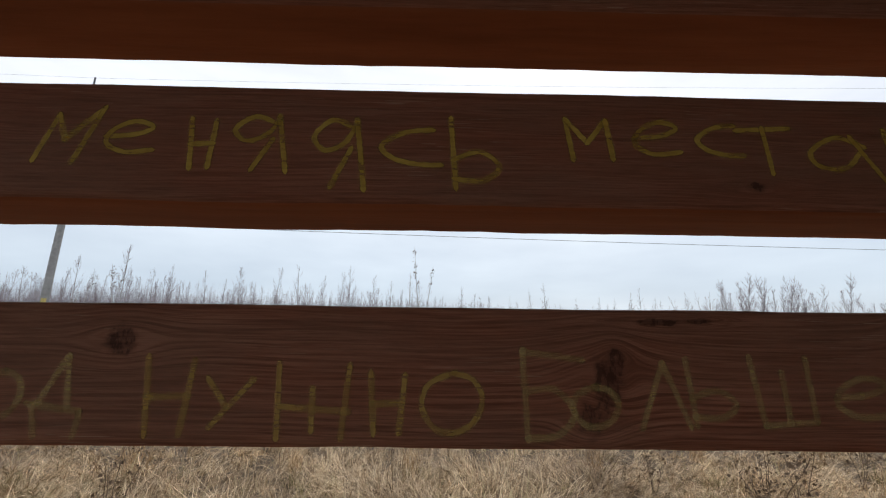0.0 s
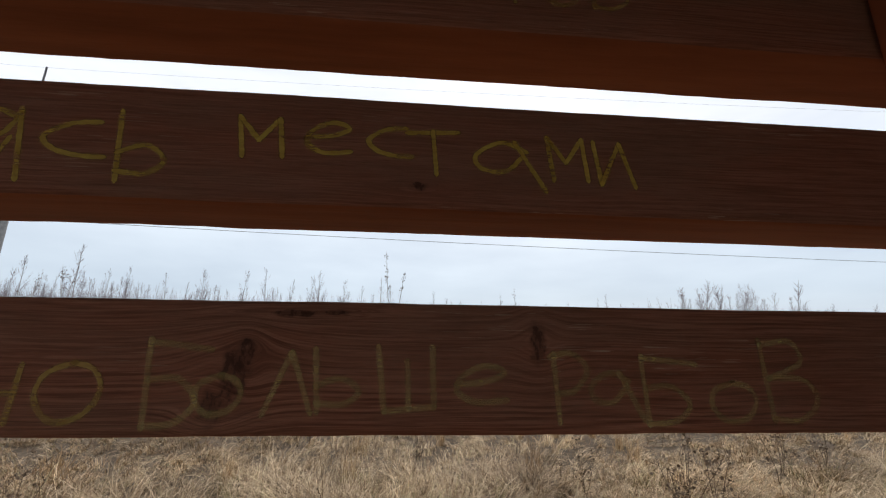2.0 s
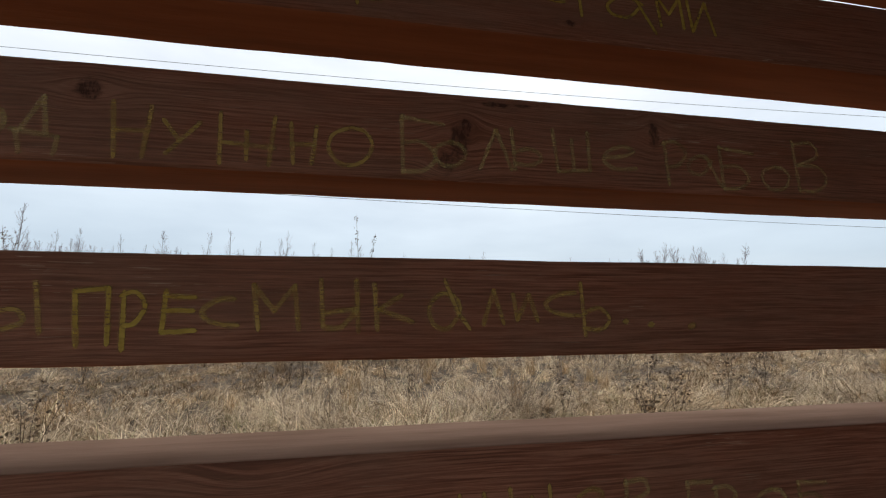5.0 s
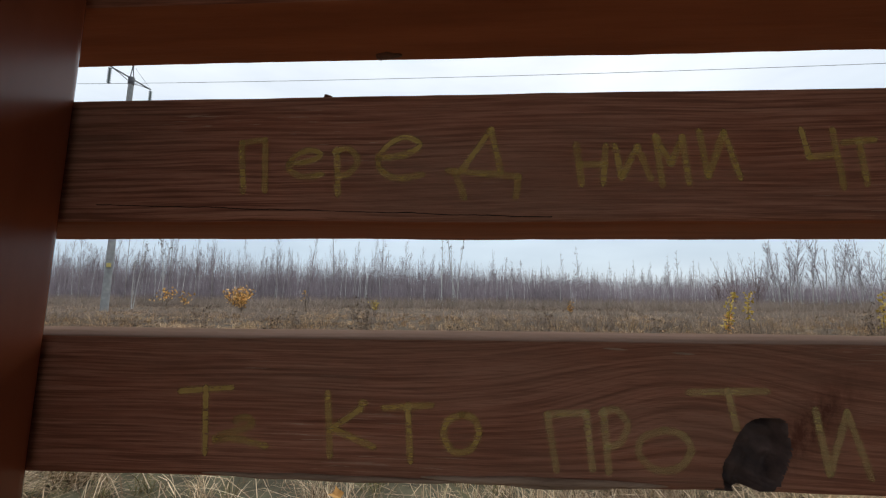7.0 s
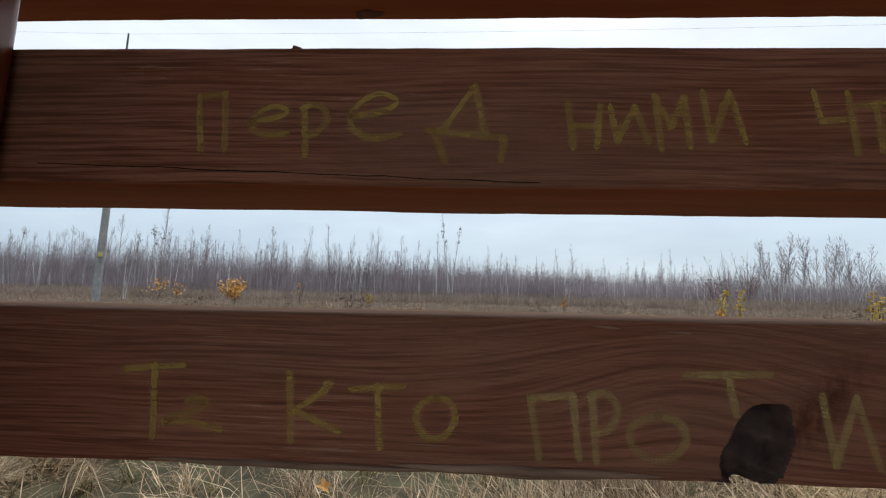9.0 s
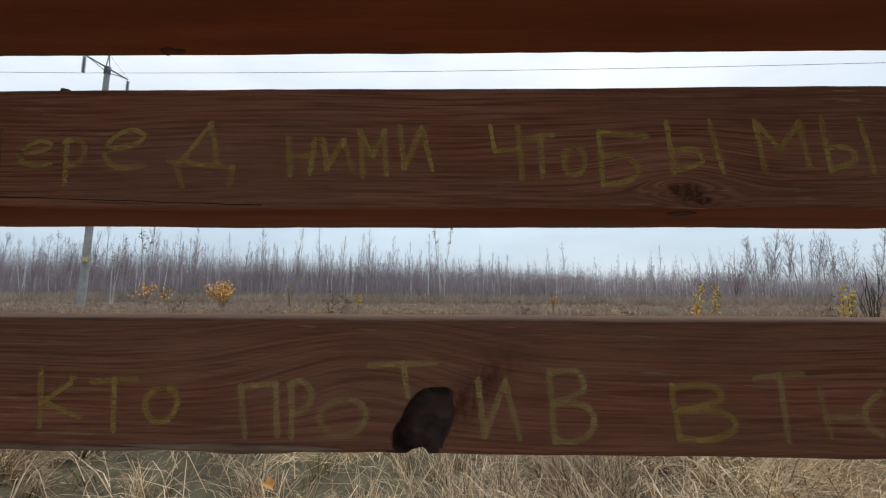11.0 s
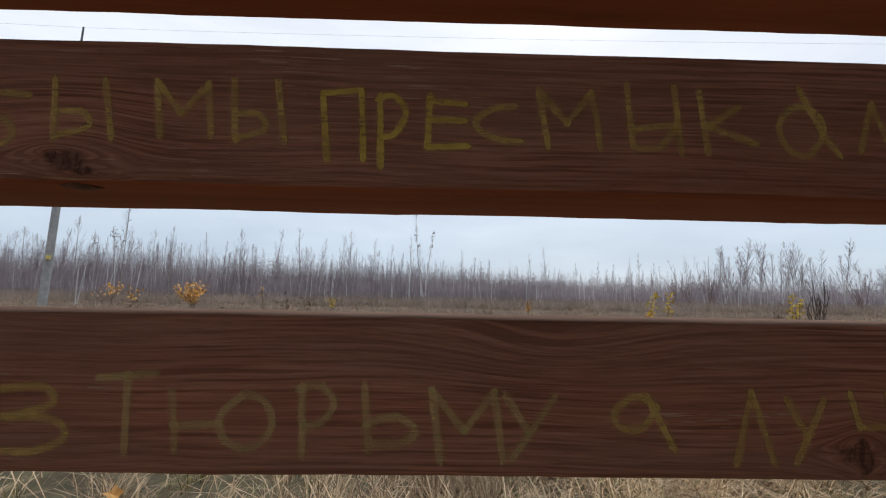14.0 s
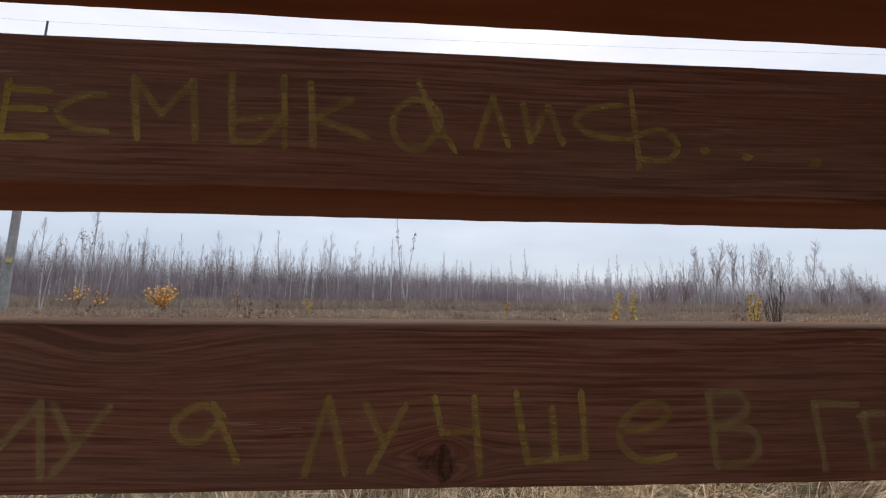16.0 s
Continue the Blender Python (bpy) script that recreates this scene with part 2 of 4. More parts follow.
def marker_paint(name, strength, dark=(0.47, 0.285, 0.070), pale=(0.60, 0.395, 0.115)):
    """Translucent ochre marker paint, rubbed thin in places along the grain."""
    m, tree, bsdf = shader(name, 0.7, 0.15)
    worn = noise_tex(tree, mapped(tree, (30, 70, 210)), 1.0, 4.0, 0.65)
    fade = noise_tex(tree, mapped(tree, (17, 1, 17)), 1.0, 3.0)
    tree.links.new(ramp(tree, [(0.3, dark), (0.7, pale)], fade).outputs[0], bsdf.inputs["Base Color"])
    rubbed = ramp(tree, [(0.32, (0.74, 0.74, 0.74)), (0.58, (1.0, 1.0, 1.0))], worn).outputs[0]
    patchy = ramp(tree, [(0.34, (0.70, 0.70, 0.70)), (0.62, (1, 1, 1))], fade).outputs[0]
    edge = add(tree, "ShaderNodeAttribute")
    edge.attribute_name = "from_middle"
    frayed = maths(tree, "ADD", edge.outputs["Fac"], maths(tree, "MULTIPLY", maths(tree, "SUBTRACT", noise_tex(tree, mapped(tree, (90, 90, 160)), 1.0, 3.0), 0.5), 0.5))
    body = ramp(tree, [(0.50, (1, 1, 1)), (1.0, (0, 0, 0))], frayed).outputs[0]
    cover = maths(tree, "MULTIPLY", maths(tree, "MULTIPLY", rubbed, patchy), strength)
    tree.links.new(maths(tree, "MULTIPLY", cover, body), bsdf.inputs["Alpha"])
    return m


PAINT, STRONG_PAINT = marker_paint("ochre_marker", 0.60), marker_paint("thick_ochre_marker", 0.71, (0.52, 0.33, 0.055), (0.64, 0.44, 0.09))
FAINT_PAINT = marker_paint("rubbed_pale_marker", 0.50, (0.48, 0.325, 0.115), (0.60, 0.43, 0.175))
POST_PAINT = two_tone("red_brown_gloss_paint", (0.215, 0.058, 0.026), (0.275, 0.080, 0.036), 9.0, 0.26, (1, 1, 0.25), 0.10, 0.5)
HOLLOW = two_tone("dark_hollow_wood", (0.030, 0.018, 0.015), (0.105, 0.062, 0.050), 38.0, 0.8)
DARK_KNOT = two_tone("dark_red_knot_wood", (0.060, 0.022, 0.012), (0.150, 0.052, 0.026), 60.0, 0.7)
RAW_WOOD = two_tone("raw_torn_wood", (0.20, 0.125, 0.085), (0.40, 0.27, 0.19), 60.0, 0.85, (0.15, 1.0, 1.0), 0.5, 0.1)
SHELL_BOARD = two_tone("unseen_shell_boarding", (0.16, 0.08, 0.045), (0.26, 0.14, 0.08), 14.0, 0.6, (0.1, 1, 1))
BOUNCE_FLOOR = two_tone("pale_bounce_floor", (0.30, 0.24, 0.17), (0.44, 0.36, 0.265), 6.0, 0.9)
MOSS = two_tone("mossy_damp_soil", (0.062, 0.054, 0.036), (0.170, 0.150, 0.088), 5.0, 0.95, (1, 1, 1), 0.6, 0.2)
FIELD = two_tone("dry_field_ground", (0.050, 0.036, 0.024), (0.165, 0.120, 0.080), 9.0, 0.95, (1, 1, 1), 0.6, 0.2)
CONCRETE = two_tone("grey_concrete", (0.24, 0.24, 0.24), (0.36, 0.36, 0.35), 3.0, 0.85)
STEEL = two_tone("weathered_steel", (0.07, 0.07, 0.08), (0.13, 0.13, 0.14), 5.0, 0.6)
GLASS_GREEN = two_tone("grey_insulator_glass", (0.16, 0.19, 0.19), (0.24, 0.27, 0.27), 6.0, 0.3)
WIRE = two_tone("grey_conductor", (0.16, 0.17, 0.18), (0.24, 0.25, 0.26), 4.0, 0.5)
SIGN_YELLOW = two_tone("faded_yellow_plate", (0.50, 0.40, 0.12), (0.62, 0.50, 0.18), 20.0, 0.6)
BARK = two_tone("grey_brown_bark", (0.21, 0.18, 0.17), (0.40, 0.355, 0.34), 1.2, 0.9, islands=0.25)
TWIG = two_tone("grey_violet_twigs", (0.200, 0.162, 0.176), (0.325, 0.272, 0.292), 0.8, 0.9, bump=0, islands=0.3)
PALE_BARK = two_tone("pale_grey_bark", (0.34, 0.32, 0.31), (0.58, 0.55, 0.53), 1.1, 0.9, islands=0.2)
RED_TWIG = two_tone("reddish_brown_twigs", (0.165, 0.110, 0.105), (0.270, 0.195, 0.185), 0.8, 0.9, bump=0, islands=0.3)
BIRCH = two_tone("white_birch_bark", (0.46, 0.45, 0.43), (0.72, 0.71, 0.68), 1.0, 0.8, (1, 1, 0.6), islands=0.2)
SCRUB = two_tone("brown_grey_scrub", (0.160, 0.116, 0.090), (0.325, 0.250, 0.195), 0.35, 0.9, bump=0, islands=0.35)
DARK_TWIG = two_tone("dark_shrub_twigs", (0.050, 0.038, 0.032), (0.10, 0.075, 0.062), 6.0, 0.9, bump=0)
BROWN_WEED = two_tone("dead_weed_stalk", (0.095, 0.065, 0.042), (0.19, 0.13, 0.085), 8.0, 0.9, bump=0, islands=0.25)
ORANGE_LEAF = two_tone("orange_autumn_leaf", (0.56, 0.25, 0.055), (0.80, 0.45, 0.13), 7.0, 0.6, bump=0, islands=0.3)
PALE_LEAF = two_tone("pale_orange_autumn_leaf", (0.72, 0.36, 0.08), (0.92, 0.57, 0.20), 7.0, 0.6, bump=0, islands=0.35)
YELLOW_LEAF = two_tone("yellow_autumn_leaf", (0.54, 0.36, 0.05), (0.72, 0.53, 0.11), 7.0, 0.6, bump=0, islands=0.3)
GRASS_NEAR = straw("bleached_grass", [(0.0, (0.10, 0.075, 0.05)), (0.3, (0.29, 0.215, 0.14)), (0.6, (0.58, 0.465, 0.325)), (0.9, (0.84, 0.73, 0.56)), (1.0, (0.32, 0.31, 0.16))])
GRASS_GREEN = straw("green_grey_grass", [(0.0, (0.10, 0.11, 0.045)), (0.5, (0.23, 0.22, 0.10)), (1.0, (0.38, 0.33, 0.18))])
GRASS_MID = straw("dry_field_grass", [(0.0, (0.10, 0.060, 0.033)), (0.35, (0.32, 0.213, 0.125)), (0.75, (0.60, 0.445, 0.275)), (1.0, (0.82, 0.66, 0.45))])
GRASS_DULL = straw("dull_brown_grass", [(0.0, (0.09, 0.056, 0.034)), (0.5, (0.24, 0.160, 0.100)), (1.0, (0.44, 0.315, 0.200))])
GRASS_GOLD = straw("golden_standing_grass", [(0.0, (0.22, 0.150, 0.085)), (0.5, (0.45, 0.33, 0.195)), (1.0, (0.70, 0.55, 0.36))])
GRASS_LITTER = straw("brown_litter", [(0.0, (0.06, 0.042, 0.028)), (0.45, (0.16, 0.105, 0.066)), (0.8, (0.30, 0.215, 0.14)), (1.0, (0.52, 0.43, 0.32))])
GRASS_FAR = straw("far_brown_grass", [(0.0, (0.20, 0.140, 0.100)), (0.5, (0.37, 0.277, 0.200)), (1.0, (0.60, 0.475, 0.36))])


# ---- building blocks ----
def mesh_of(name, verts, faces, material, smooth=False):
    me = bpy.data.meshes.new(name)
    me.from_pydata([tuple(v) for v in verts], [], faces)
    me.materials.append(material)
    if smooth:
        me.polygons.foreach_set("use_smooth", [True] * len(me.polygons))
    me.update()
    return me


def mesh_quick(name, verts, tris, material):
    """A triangle mesh from arrays."""
    verts, tris = np.asarray(verts, np.float32), np.asarray(tris, np.int32)
    me = bpy.data.meshes.new(name)
    me.vertices.add(len(verts))
    me.vertices.foreach_set("co", verts.ravel())
    me.loops.add(tris.size)
    me.loops.foreach_set("vertex_index", tris.ravel())
    me.polygons.add(len(tris))
    me.polygons.foreach_set("loop_start", np.arange(0, tris.size, 3, dtype=np.int32))
    me.materials.append(material)
    me.update(calc_edges=True)
    return me


def part(name, bm, material, parent, label=""):
    """Links a bmesh or a mesh as one object under a thing or a part."""
    if isinstance(bm, bmesh.types.BMesh):
        me = bpy.data.meshes.new(name)
        bm.to_mesh(me)
        bm.free()
        me.materials.append(material)
    else:
        me = bm
    ob = new(name, me)
    ob.parent = parent
    return tagged(ob, label)


def empty(name, place=(0, 0, 0)):
    ob = new(name)
    ob.location = place
    return ob


def box_bm(x0, x1, y0, y1, z0, z1, bevel=0.0, segments=3):
    bm = bmesh.new()
    bmesh.ops.create_cube(bm, size=1)
    for v in bm.verts:
        v.co = ((x0 + x1) / 2 + v.co.x * (x1 - x0), (y0 + y1) / 2 + v.co.y * (y1 - y0), (z0 + z1) / 2 + v.co.z * (z1 - z0))
    if bevel:
        bmesh.ops.bevel(bm, geom=bm.edges[:], offset=bevel, segments=segments, affect="EDGES", profile=0.5)
        for f in bm.faces:
            f.smooth = True
    return bm


def tube_rows(points, radii, sides=3):
    """Vertices and triangles of a tapered limb along points."""
    p, n = np.asarray(points, float), len(points)
    d = np.gradient(p, axis=0)
    d /= np.linalg.norm(d, axis=1, keepdims=True) + 1e-9
    ref = np.where(np.abs(d[:, 2:3]) > 0.9, [[1.0, 0, 0]], [[0, 0, 1.0]])
    u = np.cross(d, ref)
    u /= np.linalg.norm(u, axis=1, keepdims=True) + 1e-9
    w = np.cross(d, u)
    a = np.arange(sides) * 2 * np.pi / sides
    r = np.asarray(radii, float)[:, None, None]
    v = p[:, None] + r * (np.cos(a)[None, :, None] * u[:, None] + np.sin(a)[None, :, None] * w[:, None])
    tris = []
    for i in range(n - 1):
        for j in range(sides):
            k = (j + 1) % sides
            tris += [(i * sides + j, i * sides + k, (i + 1) * sides + k), (i * sides + j, (i + 1) * sides + k, (i + 1) * sides + j)]
    return v.reshape(-1, 3), tris


class Pile:
    """Gathers tubes and leaves into one triangle mesh."""

    def __init__(self):
        self.v, self.t, self.n = [], [], 0

    def put(self, verts, tris):
        self.v.append(np.asarray(verts, float))
        self.t.append(np.asarray(tris, int) + self.n)
        self.n += len(verts)
        return self

    def tube(self, points, radii, sides=3):
        return self.put(*tube_rows(points, radii, sides))

    def spike(self, base, tip, r):
        """A three-sided twig that runs out to a point."""
        base = np.asarray(base, float)
        return self.put([base + (r, 0, 0), base + (-0.5 * r, 0.87 * r, 0), base + (-0.5 * r, -0.87 * r, 0), tip], [(0, 1, 3), (1, 2, 3), (2, 0, 3)])

    def leaf(self, at, size, rng):
        a, b = rng.normal(size=3), rng.normal(size=3)
        a /= np.linalg.norm(a)
        b -= a * (a @ b)
        b /= np.linalg.norm(b)
        at = np.asarray(at, float)
        fold = np.cross(a, b) * size * 0.12
        return self.put([at, at + a * size * 0.45 + b * size * 0.38 + fold, at + a * size, at + a * size * 0.45 - b * size * 0.38 + fold], [(0, 1, 2), (0, 2, 3)])

    def arrays(self):
        return np.concatenate(self.v), np.concatenate(self.t)

    def mesh(self, name, material):
        return mesh_quick(name, *self.arrays(), material)


# ---- the ground and an unseen plain shell, added to shape the light ----
def ground_sheet():
    bm = bmesh.new()
    xs = [-900, -400, -200] + [-120 + 6 * i for i in range(41)] + [200, 400, 900]
    ys = [-300, -100, -40, -15, -6] + [-2 + 1.2 * i for i in range(12)] + [14 + 4 * i for i in range(24)] + [140, 220, 450, 1200]
    grid = []
    for y in ys:
        row = []
        for x in xs:
            far = min(1.0, max(0.0, (y - 1.0) / 12.0))
            z = GROUND + far * 0.10 * noise.noise((x * 0.11, y * 0.16, 0.3)) + 0.02 * noise.noise((x * 0.7, y * 0.7, 2.0))
            row.append(bm.verts.new((x, y, z)))
        grid.append(row)
    for a, b in zip(grid, grid[1:]):
        for i in range(len(a) - 1):
            bm.faces.new((a[i], a[i + 1], b[i + 1], b[i])).smooth = True
    return bm


tagged(part("ground", ground_sheet(), FIELD, None), "flat dry autumn field of bleached grass", "ground", kind="structure")


def mossy_strip():
    """A thin uneven mat of moss and soil on the ground just outside the wall."""
    bm = bmesh.new()
    rows = []
    for i in range(13):
        y = 0.26 + 0.24 * i
        rows.append([bm.verts.new((x, y + 0.14 * noise.noise((x * 0.9, i, 0.0)), GROUND + (-0.03 if i in (0, 12) else 0.035 + 0.03 * noise.noise((x * 1.3, y * 1.7, 4.0))))) for x in [-4.0 + 0.3 * k for k in range(40)]])
    for a, b in zip(rows, rows[1:]):
        for k in range(len(a) - 1):
            bm.faces.new((a[k], a[k + 1], b[k + 1], b[k])).smooth = True
    return bm


tagged(part("moss", mossy_strip(), MOSS, None), "mossy greenish soil showing between the dry grass", "moss", kind="stuff")
# Unseen floor, kept pale so that it throws light up at the planks.
tagged(part("floor", box_bm(-1.6, 4.2, -3.4, 0.20, GROUND - 0.10, GROUND + 0.05), BOUNCE_FLOOR, None), "unseen pale sand-coloured floor, added to bounce light onto the planks", "floor", kind="structure")
# Unseen roof, added to cut the sky light; shorter on the left to let more in.
tagged(part("ceiling", box_bm(-1.1, 4.4, -2.9, 0.40, 2.32, 2.42), SHELL_BOARD, None), "unseen plain brown roof, added to shade the planks from above", "ceiling", kind="structure")

# Two unseen walls, added to block light from the right end of the planks.
tagged(part("shade_wall_east", box_bm(2.81, 2.91, -2.8, -0.16, GROUND, 2.32), SHELL_BOARD, None), "unseen plain brown side wall, added to darken the right-hand planks", "wall", kind="structure")
tagged(part("shade_wall_south", box_bm(2.35, 2.81, -2.8, -2.7, GROUND, 2.32), SHELL_BOARD, None), "unseen plain brown back wall, added to darken the right-hand planks", "wall", kind="structure")

# ---- the screen of planks ----
LEFT, RIGHT, DEEP = -0.083, 2.642, 0.126
screen = tagged(empty("plank_screen", (1.28, 0, GROUND)), "brown-stained screen of planks between two painted posts, lettered in yellow", "plank screen")


def rail_mesh(name, z0, z1, material, seed, hollow=None):
    """A thick plank with rounded, slightly uneven edges; hollow: (x, z, half width, half height, depth) of a dark knot
    hole.
    """
    xs = set(np.round(np.arange(LEFT - 0.50, RIGHT + 0.501, 0.03), 4).tolist())
    if hollow:
        xs |= set(np.round(np.arange(hollow[0] - 0.08, hollow[0] + 0.08, 0.0014), 4).tolist())
    xs = sorted(xs)
    r, q, steps, face = 0.013, 0.005, 5, 110 if hollow else 10
    # walk round: front top corner, down the front, front bottom, underside, back bottom, up the back, back top
    prof = []
    for i in range(steps + 1):
        a = radians(90 + 90 * i / steps)
        prof.append((q + q * math.cos(a), z1 - q + q * math.sin(a)))
    for i in range(1, face):
        prof.append((0.0, z1 - q - (z1 - z0 - q - r) * i / face))
    for i in range(steps + 1):
        a = radians(180 + 90 * i / steps)
        prof.append((r + r * math.cos(a), z0 + r + r * math.sin(a)))
    for i in range(steps + 1):
        a = radians(270 + 90 * i / steps)
        prof.append((DEEP - q + q * math.cos(a), z0 + q + q * math.sin(a)))
    for i in range(steps + 1):
        a = radians(90 * i / steps)
        prof.append((DEEP - q + q * math.cos(a), z1 - q + q * math.sin(a)))
    n, verts, faces = len(prof), [], []
    for x in xs:
        top = 0.0012 * noise.noise((x * 5.0, seed * 3.1, 0.0)) + 0.0006 * noise.noise((x * 31.0, seed * 3.1, 0.0))
        low = 0.0016 * noise.noise((x * 4.0, seed * 3.1, 7.0)) + 0.0009 * noise.noise((x * 27.0, seed * 3.1, 7.0))
        for y, z in prof:
            part_up = (z - z0) / (z1 - z0)
            zz = z + top * part_up + low * (1 - part_up)
            yy = y
            if hollow:
                hx, hz, hw, hh, depth = hollow
                dx, dz = x - hx, zz - hz
                u, w = (dx * 0.80 - dz * 0.60) / hw, (dx * 0.60 + dz * 0.80) / hh
                rim = math.hypot(u, w) + 0.24 * noise.noise((x * 40.0, zz * 40.0, 1.7)) + 0.03 * noise.noise((x * 90.0, zz * 90.0, 5.0))
                if y < 0.04:
                    yy += depth * min(1.0, max(0.0, (1.0 - rim) / 0.13)) * (0.75 + 0.35 * noise.noise((x * 60.0, zz * 60.0, 9.0)))
            verts.append((x, yy, zz))
    for i in range(len(xs) - 1):
        for j in range(n):
            k = (j + 1) % n
            faces.append((i * n + j, i * n + k, (i + 1) * n + k, (i + 1) * n + j))
    faces.append(tuple(range(n - 1, -1, -1)))
    faces.append(tuple((len(xs) - 1) * n + j for j in range(n)))
    me = mesh_of(name, verts, faces, material, True)
    for finish in (BOUNCE_LIT_UNDERSIDE, PLANK_TOP, HOLLOW):
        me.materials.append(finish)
    # Downward faces get the redder wood that holds the ground's bounce light.
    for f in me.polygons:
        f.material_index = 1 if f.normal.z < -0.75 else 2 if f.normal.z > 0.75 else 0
    # Faces within the knot hole take a darker wood than the plank.
    if hollow:
        hx, hz, hw, hh, depth = hollow
        for f in me.polygons:
            c = f.center
            dx, dz = c.x - hx, c.z - hz
            if abs(dx) < 0.09 and 0.0008 < c.y < 0.06 and math.hypot((dx * 0.80 - dz * 0.60) / hw, (dx * 0.60 + dz * 0.80) / hh) < 1.22 and max(verts[v][1] for v in f.vertices) > 0.0025:
                f.material_index = 3
    return me


LEVELS = {"E": (0.375, 0.524), "D": (0.656, 0.8022), "C": (0.928, 1.0785), "B": (1.200, 1.350), "A": (1.4697, 1.623), "T": (1.748, 1.900)}
KNOTS = {
    "A": [(1.93, 1.500, 0.012, 0.006)],
    "B": [(1.197, 1.310, 0.016, 0.014), (1.728, 1.268, 0.016, 0.026), (1.708, 1.232, 0.012, 0.016), (2.079, 1.306, 0.009, 0.022), (1.741, 1.292, 0.007, 0.014), (1.79, 1.336, 0.020, 0.004), (1.835, 1.338, 0.016, 0.003)],
    "C": [(0.964, 0.950, 0.017, 0.009), (0.984, 0.940, 0.010, 0.004), (0.950, 0.954, 0.006, 0.004)],
    "D": [(1.731, 0.684, 0.015, 0.010), (1.735, 0.680, 0.006, 0.014)],
}
BENDS = {"D": [(0.60, 0.755, 0.13, 0.06, 0.040), (1.44, 0.775, 0.10, 0.035, -0.022)], "C": [(0.96, 0.985, 0.09, 0.05, 0.020)], "B": [(1.72, 1.30, 0.10, 0.05, 0.009)]}
# Plank undersides: warm light bounced off the ground, put into a redder colour.
BOUNCE_LIT_UNDERSIDE = two_tone("bounce_lit_orange_brown", (0.235, 0.070, 0.028), (0.330, 0.106, 0.044), 26.0, 0.62, (0.10, 1.0, 1.0), 0.25, 0.08)
# Plank tops: a greyer brown than the front faces.
PLANK_TOP = two_tone("grey_brown_top", (0.21, 0.122, 0.082), (0.32, 0.20, 0.142), 24.0, 0.85, (0.12, 1.0, 1.0), 0.3, 0.03)
RAIL = {}
for order, (row, (low, high)) in enumerate(LEVELS.items()):
    wood = stained_wood("brown_stained_pine_" + row.lower(), order + 1, KNOTS.get(row, ()), (-0.05, 0.47, 0.950, 0.934) if row == "C" else None, (0.716, 0.722, 0.024, 0.040) if row == "D" else None, BENDS.get(row, ()), 0.5 if row in "AT" else 1.0)
    me = rail_mesh("rail", low, high, wood, order + 1, (0.664, 0.692, 0.027, 0.046, 0.036) if row == "D" else None)
    RAIL[row] = part("rail", me, None, screen)
    RAIL[row].matrix_parent_inverse = Matrix.Translation((-1.28, 0, -GROUND))
for x0, x1, z, thick in ((0.10, 0.37, 0.6605, 0.0030), (0.33, 0.575, 0.6625, 0.0042), (0.40, 0.52, 0.6585, 0.0022), (0.878, 0.925, 0.7845, 0.0012), (0.896, 0.946, 0.7445, 0.0014), (1.008, 1.042, 0.7325, 0.0010), (0.515, 0.545, 0.7935, 0.0012), (0.585, 0.612, 0.7900, 0.0012)):
    k = np.linspace(0, 1, 14)
    wob = [0.0012 * noise.noise((x0 + (x1 - x0) * q * 22.0, z * 50.0, 2.0)) for q in k]
    torn = Pile().tube([(x0 + (x1 - x0) * q, 0.0006, z + w + 0.002 * (1 - q)) for q, w in zip(k, wob)], thick * (0.15 + np.sin(np.pi * k) ** 0.6), 5)
    part("splinter", torn.mesh("splinter", RAW_WOOD), None, RAIL["D"], "pale torn fibres of the plank")
def knot_lump(row, x, y, z, sx, sy, sz, seed):
    bm = bmesh.new()
    bmesh.ops.create_icosphere(bm, subdivisions=3, radius=1.0)
    for v in bm.verts:
        q = 1.0 + 0.45 * noise.noise(v.co * 1.6 + Vector((seed, 0, 0)))
        v.co = (x + v.co.x * sx * q, y + v.co.y * sy * q, z + v.co.z * sz * q)
    for f in bm.faces:
        f.smooth = True
    part("knot", bm, DARK_KNOT, RAIL[row], "dark knot on the plank's edge")


knot_lump("B", 0.262, 0.112, 1.2005, 0.020, 0.008, 0.0014, 1.0)
knot_lump("B", 0.250, 0.116, 1.2000, 0.005, 0.006, 0.0022, 2.0)
knot_lump("C", 0.214, 0.006, 1.0790, 0.006, 0.005, 0.0026, 3.0)
knot_lump("C", 0.966, 0.020, 0.9280, 0.016, 0.012, 0.0020, 4.0)
tagged(RAIL["D"], "plank with a dark knot hole")
tagged(RAIL["C"], "plank with a long drying crack")

for x0, x1 in ((LEFT - 0.16, LEFT), (RIGHT, RIGHT + 0.16)):
    post = part("post", box_bm(x0, x1, -0.300, -0.003, GROUND, 2.32, 0.012, 4), POST_PAINT, screen, "glossy red-brown painted post")
    post.matrix_parent_inverse = Matrix.Translation((-1.28, 0, -GROUND))

